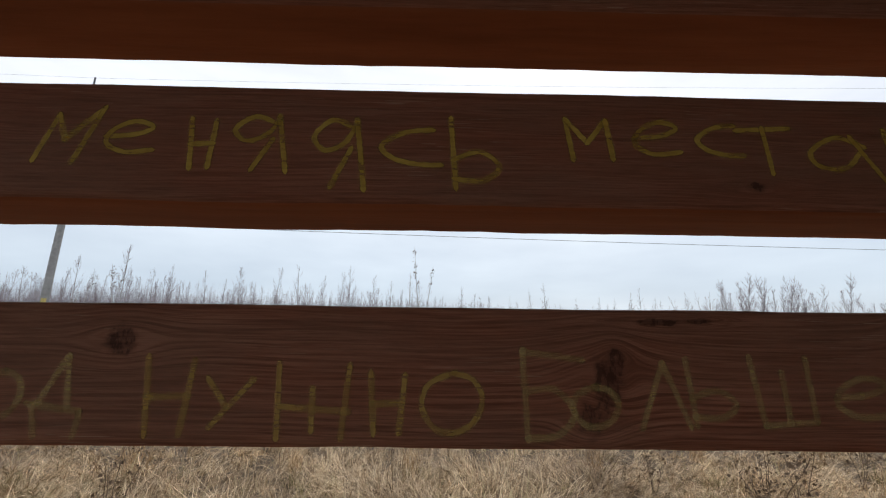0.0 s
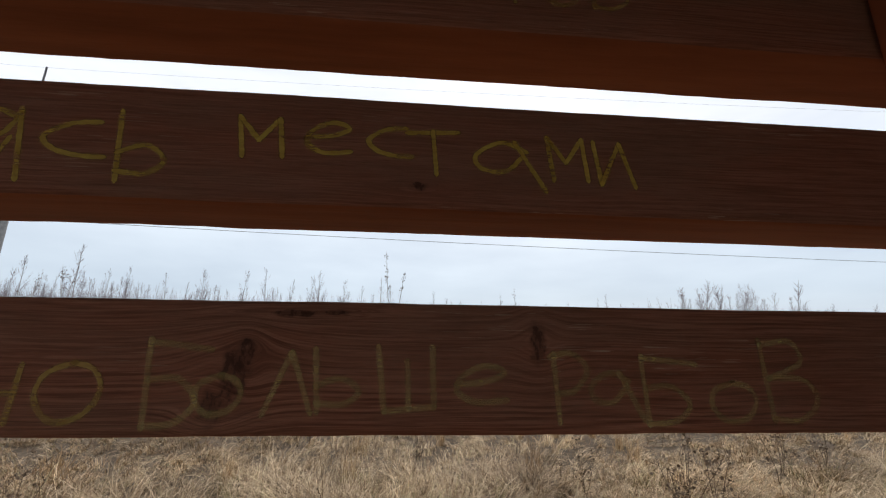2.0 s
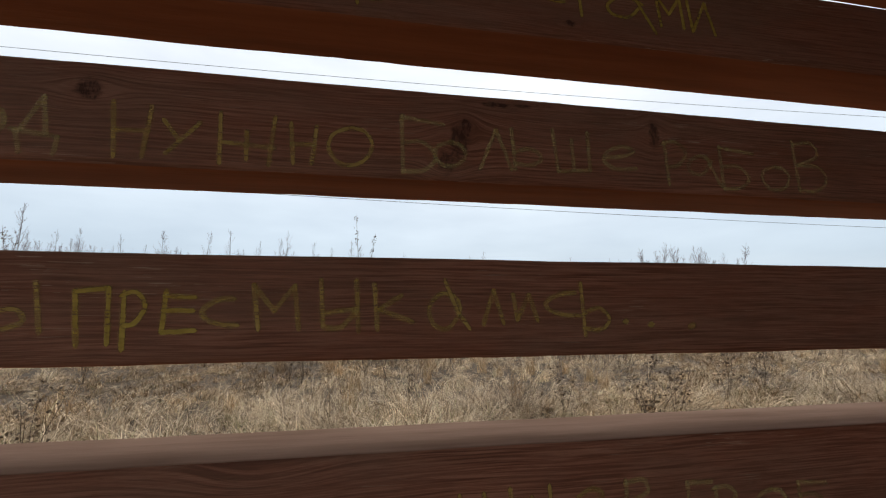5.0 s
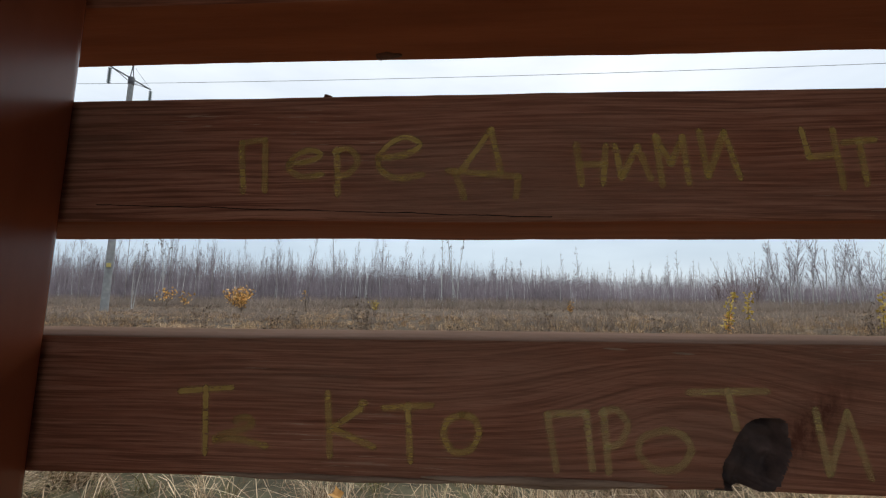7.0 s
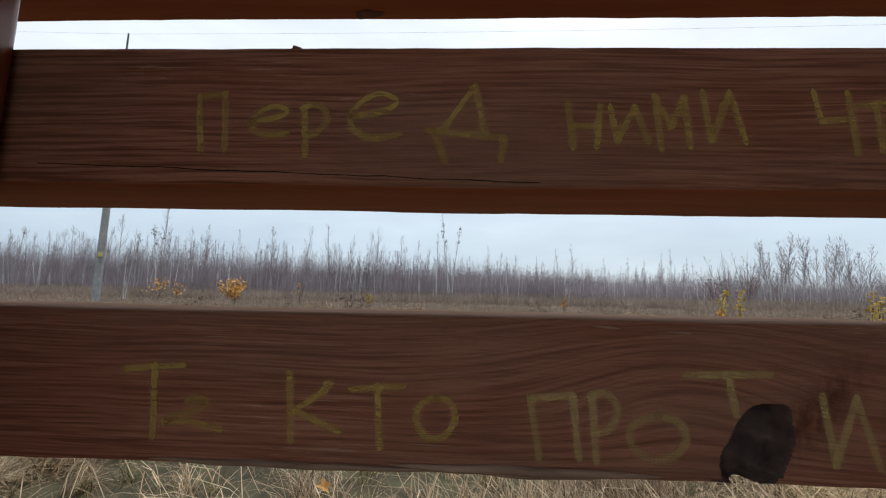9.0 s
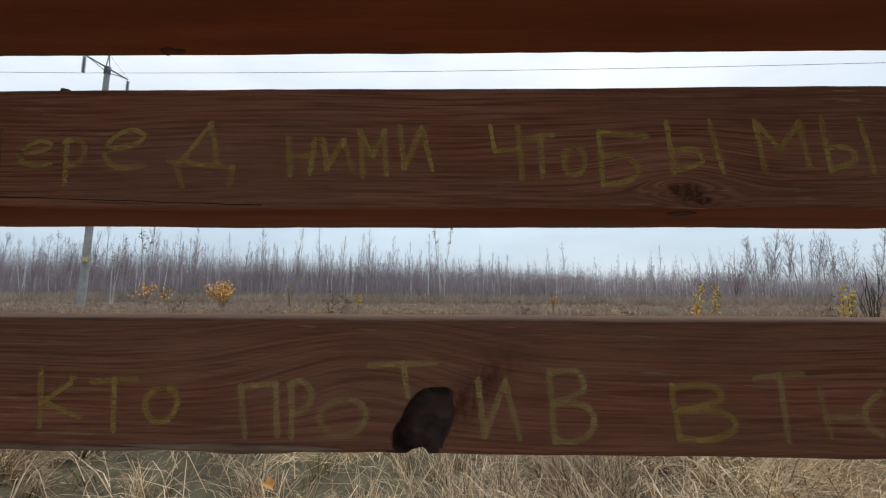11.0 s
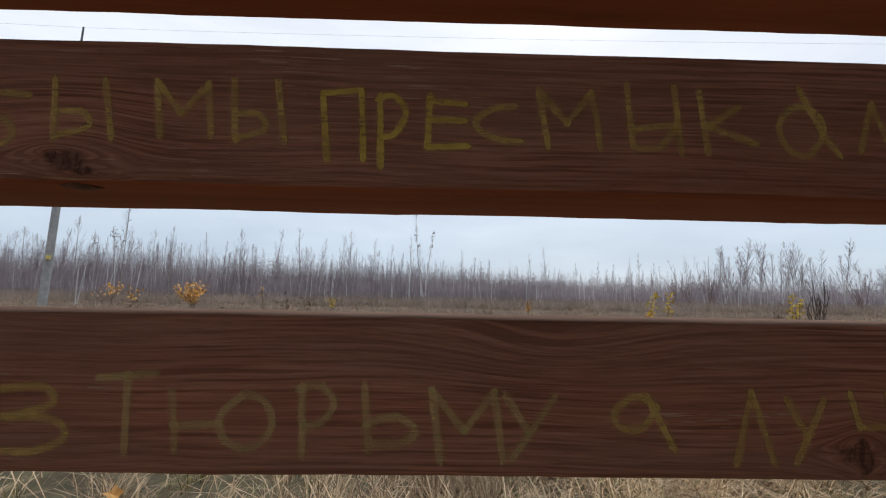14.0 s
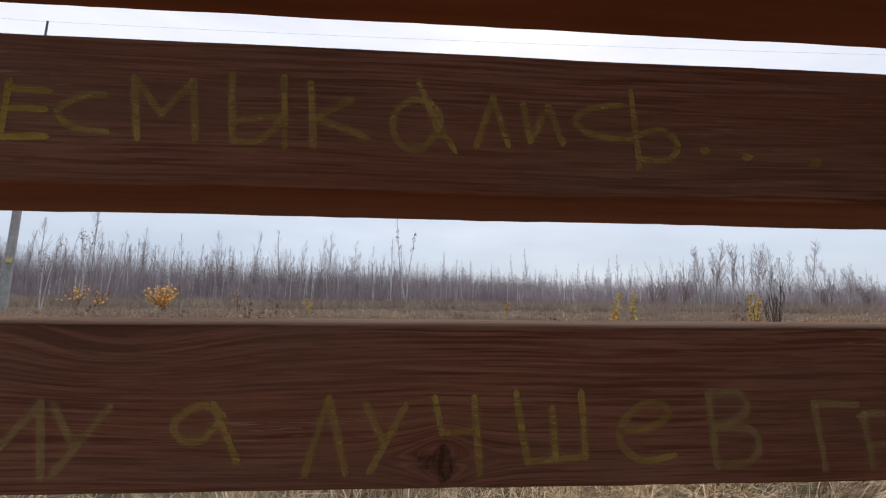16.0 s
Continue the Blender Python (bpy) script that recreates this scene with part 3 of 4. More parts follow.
# ---- hand lettering, letter by letter: strokes in a unit box, "~" for a rounded stroke ----
GLYPHS = {
    "а": "~.75,.80 .40,.98 .05,.70 .12,.42 .45,.38 .70,.72|.58,1 1,0",
    "d": "~.62,.66 .30,.72 0,.45 .10,.10 .45,0 .75,.35 .70,.60|.38,1 .70,.35 1,0",
    "б": "0,1 .06,0|0,.97 1,.88|~.04,.52 .50,.55 .82,.30 .55,.06 .05,.02",
    "в": "0,1 .10,0|~.02,.93 .62,.98 .78,.72 .10,.52|~.10,.52 .80,.50 1,.24 .60,.02 .08,.05",
    "г": ".12,0 0,1 1,.97",
    "д": ".10,.38 .24,0|0,.40 1,.30 .95,0|.20,.40 .62,1 .75,.36",
    "е": "~.05,.50 .62,.58 .95,.82 .60,1 .18,.72 .08,.30 .45,.02 1,.10",
    "ж": "0,1 .04,0|.48,.66 .50,.10|.98,.98 .90,.02|.04,.42 1,.36",
    "и": "0,1 .16,.04 .66,.98 1,0",
    "к": "0,1 .10,0|.70,.76 .12,.44 1,.16",
    "л": "0,0 .52,1 1,.02",
    "м": ".14,0 0,1 .46,.42 .88,.98 1,.02",
    "m": "0,.02 .28,.86 .44,.40 1,1 .62,0",
    "н": "0,1 .14,0|.96,.96 .82,.02|.06,.48 .92,.50",
    "о": "~.55,1 .12,.80 .02,.40 .30,.02 .75,.08 1,.50 .85,.88 .50,.99",
    "п": ".18,0 0,.95 .90,1 1,.02",
    "р": ".20,0 .10,1|~0,.94 .55,1 .95,.76 .60,.46 .18,.42",
    "с": "~.86,1 .40,.92 .02,.55 .20,.20 .60,.04 1,.02",
    "т": "0,.93 1,1|.50,1 .58,0",
    "у": "0,1 .46,.42|1,.98 .14,0",
    "ч": "0,1 .14,.52 .86,.56|.80,1 .92,0",
    "ш": "0,1 .14,.02 1,.08 .96,1|.52,.78 .56,.06",
    "ы": "0,1 .10,.02|~.06,.44 .48,.46 .62,.22 .12,.06|.80,1 1,.02",
    "Y": "0,1 .08,.10 |.84,1 .92,0|~.10,.34 .50,.40 .86,.42|~.08,.08 .50,.08 .86,.40",
    "ь": ".05,1 .16,0|~.10,.40 .62,.52 1,.32 .70,.12 .12,.14",
    "ю": "0,1 .08,0|.02,.42 .48,.44|~.72,.98 .50,.62 .55,.18 .80,.04 .99,.40 .92,.82 .74,.98",
    "я": "~.78,.86 .35,.98 0,.74 .22,.54 .60,.66 .82,.95|.80,1 1,0|.72,.58 .36,.02",
    "E": ".14,1 .10,0 1,.04|.10,.52 .92,.52|.14,.88 .96,.84",
    "2": "~.40,.86 .60,1 .70,.72 .25,.42 .02,.20 .40,.26 1,.02",
    ".": "~0,.4 .5,.5 1,.6",
    "i": ".5,1 .4,0",
}


def rounded(points):
    """A Catmull-Rom line through the points."""
    p = [points[0]] + points + [points[-1]]
    out = []
    for a, b, c, d in zip(p, p[1:], p[2:], p[3:]):
        for i in range(6):
            t = i / 6
            out.append(0.5 * ((2 * b) + (c - a) * t + (2 * a - 5 * b + 4 * c - d) * t * t + (3 * b - a - 3 * c + d) * t ** 3))
    return out + [points[-1]]


def ribbon(pile, points, width, lift):
    """A brush stroke with rounded ends, lying on the face of a rail."""
    pts = [points[0] + (points[0] - points[1]).normalized() * width * 0.35] + points + [points[-1] + (points[-1] - points[-2]).normalized() * width * 0.35]
    verts, tris = [], []
    for i, p in enumerate(pts):
        d = (pts[min(i + 1, len(pts) - 1)] - pts[max(i - 1, 0)]).normalized()
        side = Vector((-d.y, d.x)) * width * (0.28 if i in (0, len(pts) - 1) else 0.5 + 0.10 * noise.noise((p.x * 90, p.y * 90, 4.0)))
        for s in (1, 0, -1):
            q = p + side * s
            verts.append((q.x, lift, q.y))
        if i:
            k = 3 * i
            tris += [(k - 3, k - 2, k + 1), (k - 3, k + 1, k), (k - 2, k - 1, k + 2), (k - 2, k + 2, k + 1)]
    pile.put(verts, tris)
    ends = (0, len(pts) - 1)
    pile.rim += [v for i in range(len(pts)) for v in (1.0, 0.55 if i in ends else 0.0, 1.0)]


STROKE = {"A": 0.0100, "B": 0.0092, "C": 0.0096, "D": 0.0094, "T": 0.0096}


def lettering(row, text):
    """text: letter, left, width, foot, height; words are set apart by a bar; "!" opens a rubbed word, "*" a strong one."""
    width = STROKE[row]
    inset = width * 0.28
    for word in text.split("|"):
        faint = word.startswith("!")
        paint = FAINT_PAINT if faint else STRONG_PAINT if word.startswith("*") else PAINT
        for entry in word.strip("!*").split(";"):
            letter, x, w, z, h = entry.split()
            x, w, z, h = float(x), float(w), float(z), float(h)
            pile, lift = Pile(), -0.0006
            pile.rim = []
            for stroke in GLYPHS[letter].split("|"):
                curved = stroke.startswith("~")
                pts = [Vector(tuple(float(c) for c in pair.split(","))) for pair in stroke.strip("~ ").split()]
                pts = [Vector((x + inset + (w - 2 * inset) * p.x, z + inset + (h - 2 * inset) * p.y)) for p in pts]
                for run in [rounded(pts)] if curved else [[a, a.lerp(b, 0.33), a.lerp(b, 0.66), b] for a, b in zip(pts, pts[1:])]:
                    lift -= 0.000025
                    ribbon(pile, run, width * (1.35 if letter == "." else 1.0), lift)
            me = pile.mesh("painted_letter", paint)
            me.attributes.new("from_middle", "FLOAT", "POINT").data.foreach_set("value", pile.rim)
            part("painted_letter", me, None, RAIL[row], "rubbed faint yellow painted letter" if faint else "hand-painted dull yellow letter")


lettering("A", "*m 1.053 .080 1.513 .079; е 1.131 .067 1.527 .047; н 1.235 .037 1.508 .072; я 1.289 .071 1.506 .079; я 1.386 .069 1.485 .098; с 1.467 .081 1.517 .053; ь 1.550 .068 1.488 .099"
          "|*м 1.696 .063 1.528 .061; е 1.778 .066 1.537 .050; с 1.860 .063 1.537 .047; т 1.910 .075 1.515 .067; а 1.998 .104 1.498 .074; м 2.100 .061 1.514 .068; и 2.165 .062 1.509 .070")
lettering("T", "к 1.905 .055 1.795 .085; о 1.978 .045 1.797 .062; р 2.055 .048 1.794 .086; о 2.108 .062 1.796 .062; в 2.180 .064 1.795 .084")
lettering("B", "!о 1.056 .050 1.226 .053; д 1.109 .062 1.209 .087"
          "|н 1.229 .057 1.210 .086; у 1.295 .054 1.219 .055; ж 1.370 .083 1.208 .083; н 1.469 .044 1.214 .068; о 1.524 .071 1.216 .066"
          "|!б 1.634 .072 1.209 .099; о 1.687 .055 1.223 .046; л 1.761 .058 1.222 .073; ь 1.812 .059 1.225 .074; ш 1.886 .071 1.224 .078; е 1.974 .069 1.234 .047"
          "|!р 2.090 .054 1.212 .084; а 2.137 .072 1.214 .061; б 2.205 .075 1.209 .085; о 2.290 .064 1.213 .050; в 2.363 .073 1.212 .103")
lettering("C", "п .115 .036 .961 .067; е .169 .047 .978 .037; р .224 .034 .957 .059; е .271 .059 .975 .054; д .353 .084 .953 .084"
          "|н .495 .039 .967 .052; и .537 .042 .973 .043; м .581 .038 .966 .061; и .628 .045 .973 .059"
          "|ч .735 .046 .962 .070; т .777 .038 .966 .054; о .820 .031 .967 .039; б .862 .061 .955 .071; ы .941 .068 .968 .069"
          "|м 1.043 .064 .973 .064; ы 1.120 .060 .969 .072"
          "|*п 1.210 .049 .953 .080; р 1.265 .037 .947 .081; E 1.313 .051 .969 .061|с 1.365 .053 .977 .043; м 1.431 .068 .971 .068; Y 1.522 .065 .968 .079; к 1.598 .063 .970 .071; d 1.680 .067 .970 .078;"
          " л 1.763 .038 .976 .057; и 1.811 .045 .981 .047; с 1.863 .065 .988 .042; ь 1.922 .056 .957 .089; . 1.999 .009 .977 .009; . 2.044 .010 .972 .009; . 2.117 .014 .965 .016")
lettering("D", "т .067 .062 .680 .072; 2 .107 .063 .688 .034|к .228 .056 .680 .068; . .265 .007 .733 .006; т .288 .055 .677 .061; о .350 .042 .687 .043"
          "|!п .456 .049 .673 .061; р .510 .033 .672 .065; о .545 .057 .675 .044; т .598 .082 .716 .042; и .719 .051 .673 .068; в .797 .053 .670 .083"
          "|в .929 .072 .674 .064|!т 1.020 .058 .675 .075; ю 1.088 .099 .678 .056; р 1.203 .041 .674 .067; ь 1.262 .056 .678 .065; м 1.327 .072 .670 .069; у 1.396 .052 .674 .061"
          "|а 1.496 .063 .682 .054|л 1.611 .041 .671 .070; у 1.663 .041 .673 .062; ч 1.725 .050 .670 .071; ш 1.800 .069 .678 .067; е 1.893 .061 .678 .058"
          "|!в 1.984 .053 .672 .073|!г 2.090 .049 .669 .065; р 2.135 .048 .669 .055; о 2.214 .060 .672 .042; б 2.295 .060 .672 .050")

# ---- the power pole and its lines ----
def pylon():
    x, y = -29.9, 32.0
    thing = tagged(empty("power_pole", (x, y, GROUND)), "tall grey concrete power pole with a braced steel crossarm", "power pole")
    shaft = Pile().tube([(0, 0, -0.3), (0.03, 0, 6.0), (0.07, 0, 13.0), (0.14, 0, 20.95)], [0.30, 0.27, 0.24, 0.21], 14)
    part("shaft", shaft.mesh("shaft", CONCRETE), None, thing)
    part("collar", Pile().tube([(0.13, 0, 20.35), (0.13, 0, 20.4), (0.14, 0, 21.1), (0.14, 0, 21.15)], [0.05, 0.25, 0.25, 0.05], 10).mesh("collar", STEEL), None, thing, "dark steel clamp round the shaft's head")
    mast = Pile().tube([(0.15, 0, 22.2), (0.18, 0, 24.1)], [0.085, 0.07], 6)
    for sx in (-0.20, 0.20):
        mast.tube([(0.14 + sx, 0, 20.9), (0.16, 0, 22.3)], [0.04, 0.04], 5)
    part("mast", mast.mesh("mast", STEEL), None, thing, "narrow dark steel mast on a forked foot")
    ends = [(-0.10, -1.95, 21.0), (0.36, 1.95, 21.0)]
    arm = Pile()
    arm.tube([ends[0], (0.14, 0, 21.0), ends[1]], [0.055, 0.075, 0.055], 5)
    for e in ends:
        low = (0.14 + (e[0] - 0.14) * 0.55, e[1] * 0.55, 20.86)
        arm.tube([(0.14, 0, 20.55), low, (0.14 + (e[0] - 0.14) * 0.92, e[1] * 0.92, 20.97)], [0.035, 0.035, 0.03], 4)
        arm.tube([(0.16, 0, 22.3), (e[0], e[1], e[2] + 0.05)], [0.014, 0.014], 4)
    part("crossarm", arm.mesh("crossarm", STEEL), None, thing, "dark steel crossarm with braces and tie rods")
    for e in ends:
        string = Pile()
        for i in range(8):
            z = e[2] - 0.15 - 0.18 * i
            string.tube([(e[0], e[1], z), (e[0], e[1], z - 0.05), (e[0], e[1], z - 0.16)], [0.06, 0.16, 0.05], 8)
        part("insulator", string.mesh("insulator", GLASS_GREEN), None, thing, "string of grey glass insulators")
    for tip, z in (((0.5, -0.1), 14.95), ((1.2, 0.2), 12.65), ((-0.6, 0.0), 10.65)):
        part("bracket", Pile().tube([(0.05, 0, z), (*tip, z)], [0.05, 0.05], 5).mesh("bracket", STEEL), None, thing, "short lower steel bracket")
    part("plate", box_bm(0.12, 0.42, -0.40, -0.24, 3.75, 4.10, 0.01, 2), SIGN_YELLOW, thing, "small faded yellow plate")
    for off, z0, away, drop, rise in (((-0.10, -1.95), 19.4, -6.4, 3.2, 7.0), ((0.36, 1.95), 19.4, -4.8, 3.2, 7.0), ((0.18, 0.0), 24.05, -5.0, 2.6, 6.0), ((0.5, -0.1), 14.9, 0.0, 2.5, 1.4), ((1.2, 0.2), 12.6, 0.0, 1.5, 2.2), ((-0.6, 0.0), 10.6, 0.0, 2.0, 1.0)):
        a = Vector((x + off[0], y + off[1], GROUND + z0))
        b = a + Vector((230.0, away, rise))
        c = a + Vector((-190.0, -18.0, 0.4))
        for s, e, sag in ((a, b, drop), (a, c, 2.0)):
            pts = [s.lerp(e, i / 40) - Vector((0, 0, 4 * sag * (i / 40) * (1 - i / 40))) for i in range(41)]
            line = new("power_line", Pile().tube(pts, [0.008 if z0 > 24 else 0.021] * 41, 4).mesh("power_line", WIRE))
            tagged(line, "thin grey overhead conductor strung across the field", "power line", "overhead conductors")


pylon()


# ---- trees and shrubs ----
def tree_piles(rng, height, spread, limbs, twigs, trunk_r, bare=0.25, stems=1, twig_r=0.016, rise=(0.8, 2.1), fan=0.09):
    """A leafless tree: trunk piles and crown piles, rooted at the origin."""
    trunk, crown = Pile(), Pile()
    for s in range(stems):
        lean = rng.normal(0, fan if stems > 1 else 0.04, 2)
        hs = height * (1.0 if s == 0 else rng.uniform(0.65, 0.98))
        k = np.linspace(0, 1, 7)
        bow = rng.normal(0, 0.012, 2)
        spine = np.stack([lean[0] * hs * k + bow[0] * hs * np.sin(4 * k), lean[1] * hs * k + bow[1] * hs * np.sin(3 * k + 1), hs * k - 0.1], 1)
        trunk.tube(spine, trunk_r * (1 - 0.9 * k) + 0.006, 5)
        for _ in range(limbs):
            at = rng.uniform(bare, 0.97)
            base = np.array([np.interp(at, k, spine[:, i]) for i in range(3)])
            turn = rng.uniform(0, 2 * np.pi)
            length = hs * spread * (1.12 - at) * rng.uniform(0.5, 1.1)
            up = rng.uniform(*rise)
            way = np.array([np.cos(turn), np.sin(turn), up])
            way /= np.linalg.norm(way)
            mid = base + way * length * 0.5 + rng.normal(0, 0.03, 3) * length
            tip = base + way * length + np.array([0, 0, length * 0.18])
            rr = trunk_r * 0.20 * (1.1 - at) + 0.006
            crown.tube([base, mid, tip], [rr, rr * 0.6, 0.006], 3)
            for _ in range(twigs):
                q = rng.uniform(0.25, 1.0)
                b2 = base + (mid - base) * min(1, 2 * q) + (tip - mid) * max(0, 2 * q - 1)
                w2 = way + rng.normal(0, 0.45, 3)
                w2[2] = abs(w2[2]) + 0.2
                w2 /= np.linalg.norm(w2)
                l2 = length * rng.uniform(0.18, 0.45)
                crown.spike(b2, b2 + w2 * l2, twig_r)
    return trunk, crown


def place_tree(name, label, category, group, parts, x, y, turn=0.0, scale=1.0):
    thing = tagged(empty(name, (x, y, GROUND)), label, category, group)
    thing.rotation_euler[2], thing.scale = turn, (scale,) * 3
    for pname, me in parts:
        part(pname, me, None, thing)
    return thing


rng = np.random.default_rng(5)
LABEL_BARE = "leafless young grey-barked tree at the wood's edge"
LABEL_BIRCH = "slim white-trunked birch, nearly leafless, at the wood's edge"
protos = []
for i in range(5):
    tr, cr = tree_piles(rng, 10.0, 0.30, 40, 8, 0.058, 0.20, twig_r=0.0115, rise=(1.0, 2.6))
    protos.append((LABEL_BARE, "bare_tree", tr.mesh("trunk", BARK), cr.mesh("crown", TWIG)))
for i in range(4):
    tr, cr = tree_piles(rng, 9.0, 0.23, 32, 7, 0.085, 0.36, twig_r=0.010)
    protos.append((LABEL_BIRCH, "birch", tr.mesh("trunk", BIRCH), cr.mesh("crown", TWIG)))
for i in range(3):
    tr, cr = tree_piles(rng, 8.0, 0.33, 30, 12, 0.046, 0.30, stems=2, twig_r=0.0105, rise=(0.9, 2.2))
    protos.append(("leafless round-headed tree with pale forking stems", "round_headed_tree", tr.mesh("trunk", PALE_BARK), cr.mesh("crown", TWIG)))
tr, cr = tree_piles(rng, 8.0, 0.34, 15, 8, 0.030, 0.12, stems=8, twig_r=0.0095, fan=0.26)
protos.append(("leafless many-stemmed reddish tree clump", "bare_tree_clump", tr.mesh("trunk", RED_TWIG), cr.mesh("crown", RED_TWIG)))


def from_eye(px_tan, depth, eye=1.02):
    """The place at that depth on a bearing seen from the middle of the wall."""
    return eye + px_tan * (depth + 0.42), depth


def single(kind, tangent, depth, height):
    label, name, tr, cr = protos[kind]
    x, y = from_eye(tangent, depth)
    base = 10.0 if kind < 5 else 9.0 if kind < 9 else 8.0
    place_tree(name, label, "tree", "trees of the wood's edge", (("trunk", tr), ("crown", cr)), x, y, rng.uniform(0, 6.3), height / base)


# the trees that stand out from the wood
for kind, tangent, depth, height in (
        (0, -1.02, 62, 11.5), (0, -0.89, 62, 13.2), (1, -0.775, 60, 14.5), (2, -0.70, 66, 12.2), (3, -0.655, 70, 13.0), (4, -0.57, 72, 12.6), (0, -0.487, 74, 13.9), (1, -0.405, 74, 14.1), (3, -0.339, 74, 14.1), (4, -0.28, 76, 12.6), (1, -0.242, 76, 13.5),
        (2, -0.215, 74, 14.3), (3, -0.156, 80, 13.1), (4, -0.11, 80, 12.1), (5, -0.060, 72, 12.8), (6, -0.03, 73, 11.6), (2, 0.068, 86, 12.2), (1, 0.090, 86, 10.6), (7, 0.20, 96, 11.0), (5, 0.245, 98, 13.2), (6, 0.28, 92, 13.9), (8, 0.36, 100, 11.0),
        (5, 0.415, 98, 11.4), (6, 0.455, 96, 10.6), (7, 0.50, 92, 12.0), (8, 0.525, 94, 13.0), (5, 0.56, 94, 11.0), (6, 0.58, 96, 10.4),
        (12, 0.655, 62, 8.8), (12, 0.70, 64, 9.6), (12, 0.62, 70, 7.6), (9, 0.735, 66, 11.2), (11, 0.757, 70, 12.4), (10, 0.782, 66, 12.2), (9, 0.808, 68, 12.9), (10, 0.835, 67, 12.4), (11, 0.862, 68, 12.9), (10, 0.890, 66, 12.4), (9, 0.918, 69, 12.7), (11, 0.945, 67, 11.9), (10, 0.972, 66, 11.4), (9, 1.00, 66, 10.8), (11, 1.055, 64, 12.6), (12, 1.10, 66, 9.0), (10, 1.13, 70, 9.8), (9, 1.17, 70, 9.2), (12, 1.22, 70, 8.8), (9, 1.30, 70, 9.4)):
    single(kind, tangent, depth, height)
for i in range(26):
    t = rng.uniform(0.02, 0.62)
    single(5 + i % 4, t, rng.uniform(92, 112), rng.uniform(7.0, 9.4))


def scatter(name, label, kinds, count, lo, hi, near, deep, heights, rng, material_pairs, slope=((0.0, 1.0), (1.0, 1.0))):
    """Far woods: many trees joined into one mesh a material."""
    sources = []
    for kind in kinds:
        sources.append([np.array([v.co for v in me.vertices]) for me in protos[kind][2:]] + [np.array([p.vertices for p in me.polygons]) for me in protos[kind][2:]])
    piles = [Pile(), Pile()]
    for _ in range(count):
        i = rng.integers(len(kinds))
        t, d = rng.uniform(lo, hi), rng.uniform(near, deep)
        x, y = from_eye(t, d)
        s, a = np.interp(t, *slope) * rng.uniform(*heights) / (10.0 if kinds[i] < 5 else 9.0 if kinds[i] < 9 else 8.0), rng.uniform(0, 6.3)
        turn = np.array([[np.cos(a), -np.sin(a), 0], [np.sin(a), np.cos(a), 0], [0, 0, 1]])
        for n in (0, 1):
            piles[n].put(sources[i][n] @ turn.T * s + (x, y, GROUND), sources[i][n + 2])
    thing = tagged(empty(name, (0, 0, 0)), label, "wood", kind="stuff")
    for pile, pname, mat in zip(piles, ("trunks", "crowns"), material_pairs):
        tagged(part(pname, pile.mesh(pname, mat), None, thing), kind="stuff")


scatter("far_wood", "dense leafless grey wood beyond the field", (0, 1, 2, 3, 4), 320, -1.45, 0.14, 74, 108, (9.0, 12.8), rng, (BARK, TWIG), ((-0.75, 0.15), (1.08, 0.78)))
scatter("far_birch_wood", "dense pale birch wood far across the field", (5, 6, 7, 8, 1), 260, -0.1, 0.72, 96, 130, (7.4, 10.2), rng, (BIRCH, TWIG))
scatter("far_thicket", "dense leafless grey thicket beyond the field", (9, 10, 11), 60, 0.62, 1.55, 74, 96, (6.5, 10.0), rng, (PALE_BARK, TWIG))


def twig_band(name, label, count, lo, hi, near, deep, tall, material, rng, thick=0.02, lean=0.22, slope=None):
    """Undergrowth: upright thin stems, uncountable."""
    t, d = rng.uniform(lo, hi, count), rng.uniform(near, deep, count)
    x = 1.02 + t * (d + 0.42)
    h = tall * rng.uniform(0.4, 1.0, count) * (np.interp(t, *slope) if slope else 1.0)
    base = np.stack([x, d, np.full(count, GROUND)], 1)
    tip = base + np.stack([rng.normal(0, lean, count) * h, rng.normal(0, lean, count) * h, h], 1)
    w = np.stack([np.full(count, thick), rng.normal(0, 0.3, count) * thick, np.zeros(count)], 1)
    w2 = np.stack([rng.normal(0, 0.3, count) * thick, np.full(count, thick), np.zeros(count)], 1)
    v = np.stack([base - w, base + w, base + w2, tip], 1).reshape(-1, 3)
    k = np.arange(count)[:, None] * 4
    tri = np.concatenate([k + [0, 1, 3], k + [1, 2, 3], k + [2, 0, 3]])
    tagged(new(name, mesh_quick(name, v, tri, material)), label, "undergrowth", kind="stuff")


# the wood gets lower towards the middle of the view across the field
SLOPE = ((-0.75, 0.15, 0.35), (1.08, 0.74, 0.62))
twig_band("pale_stems", "countless thin pale birch and aspen stems", 1100, -1.5, 1.6, 72, 100, 9.4, BIRCH, rng, 0.055, 0.06, SLOPE)
twig_band("birch_stems", "rank of thin white birch stems at the wood's edge", 150, 0.0, 0.64, 84, 96, 8.0, BIRCH, rng, 0.095, 0.035)
twig_band("undergrowth", "grey tangle of saplings and brush under the wood", 66000, -1.5, 1.6, 72, 118, 6.6, TWIG, rng, 0.030)
twig_band("sapling_thicket", "fine grey thicket of thin saplings filling the wood", 28000, -1.5, 0.35, 74, 105, 11.0, TWIG, rng, 0.024, 0.09, SLOPE)
twig_band("brown_scrub", "brown dry scrub along the wood's edge", 26000, -1.5, 1.8, 46, 76, 1.9, SCRUB, rng, 0.030, 0.6)


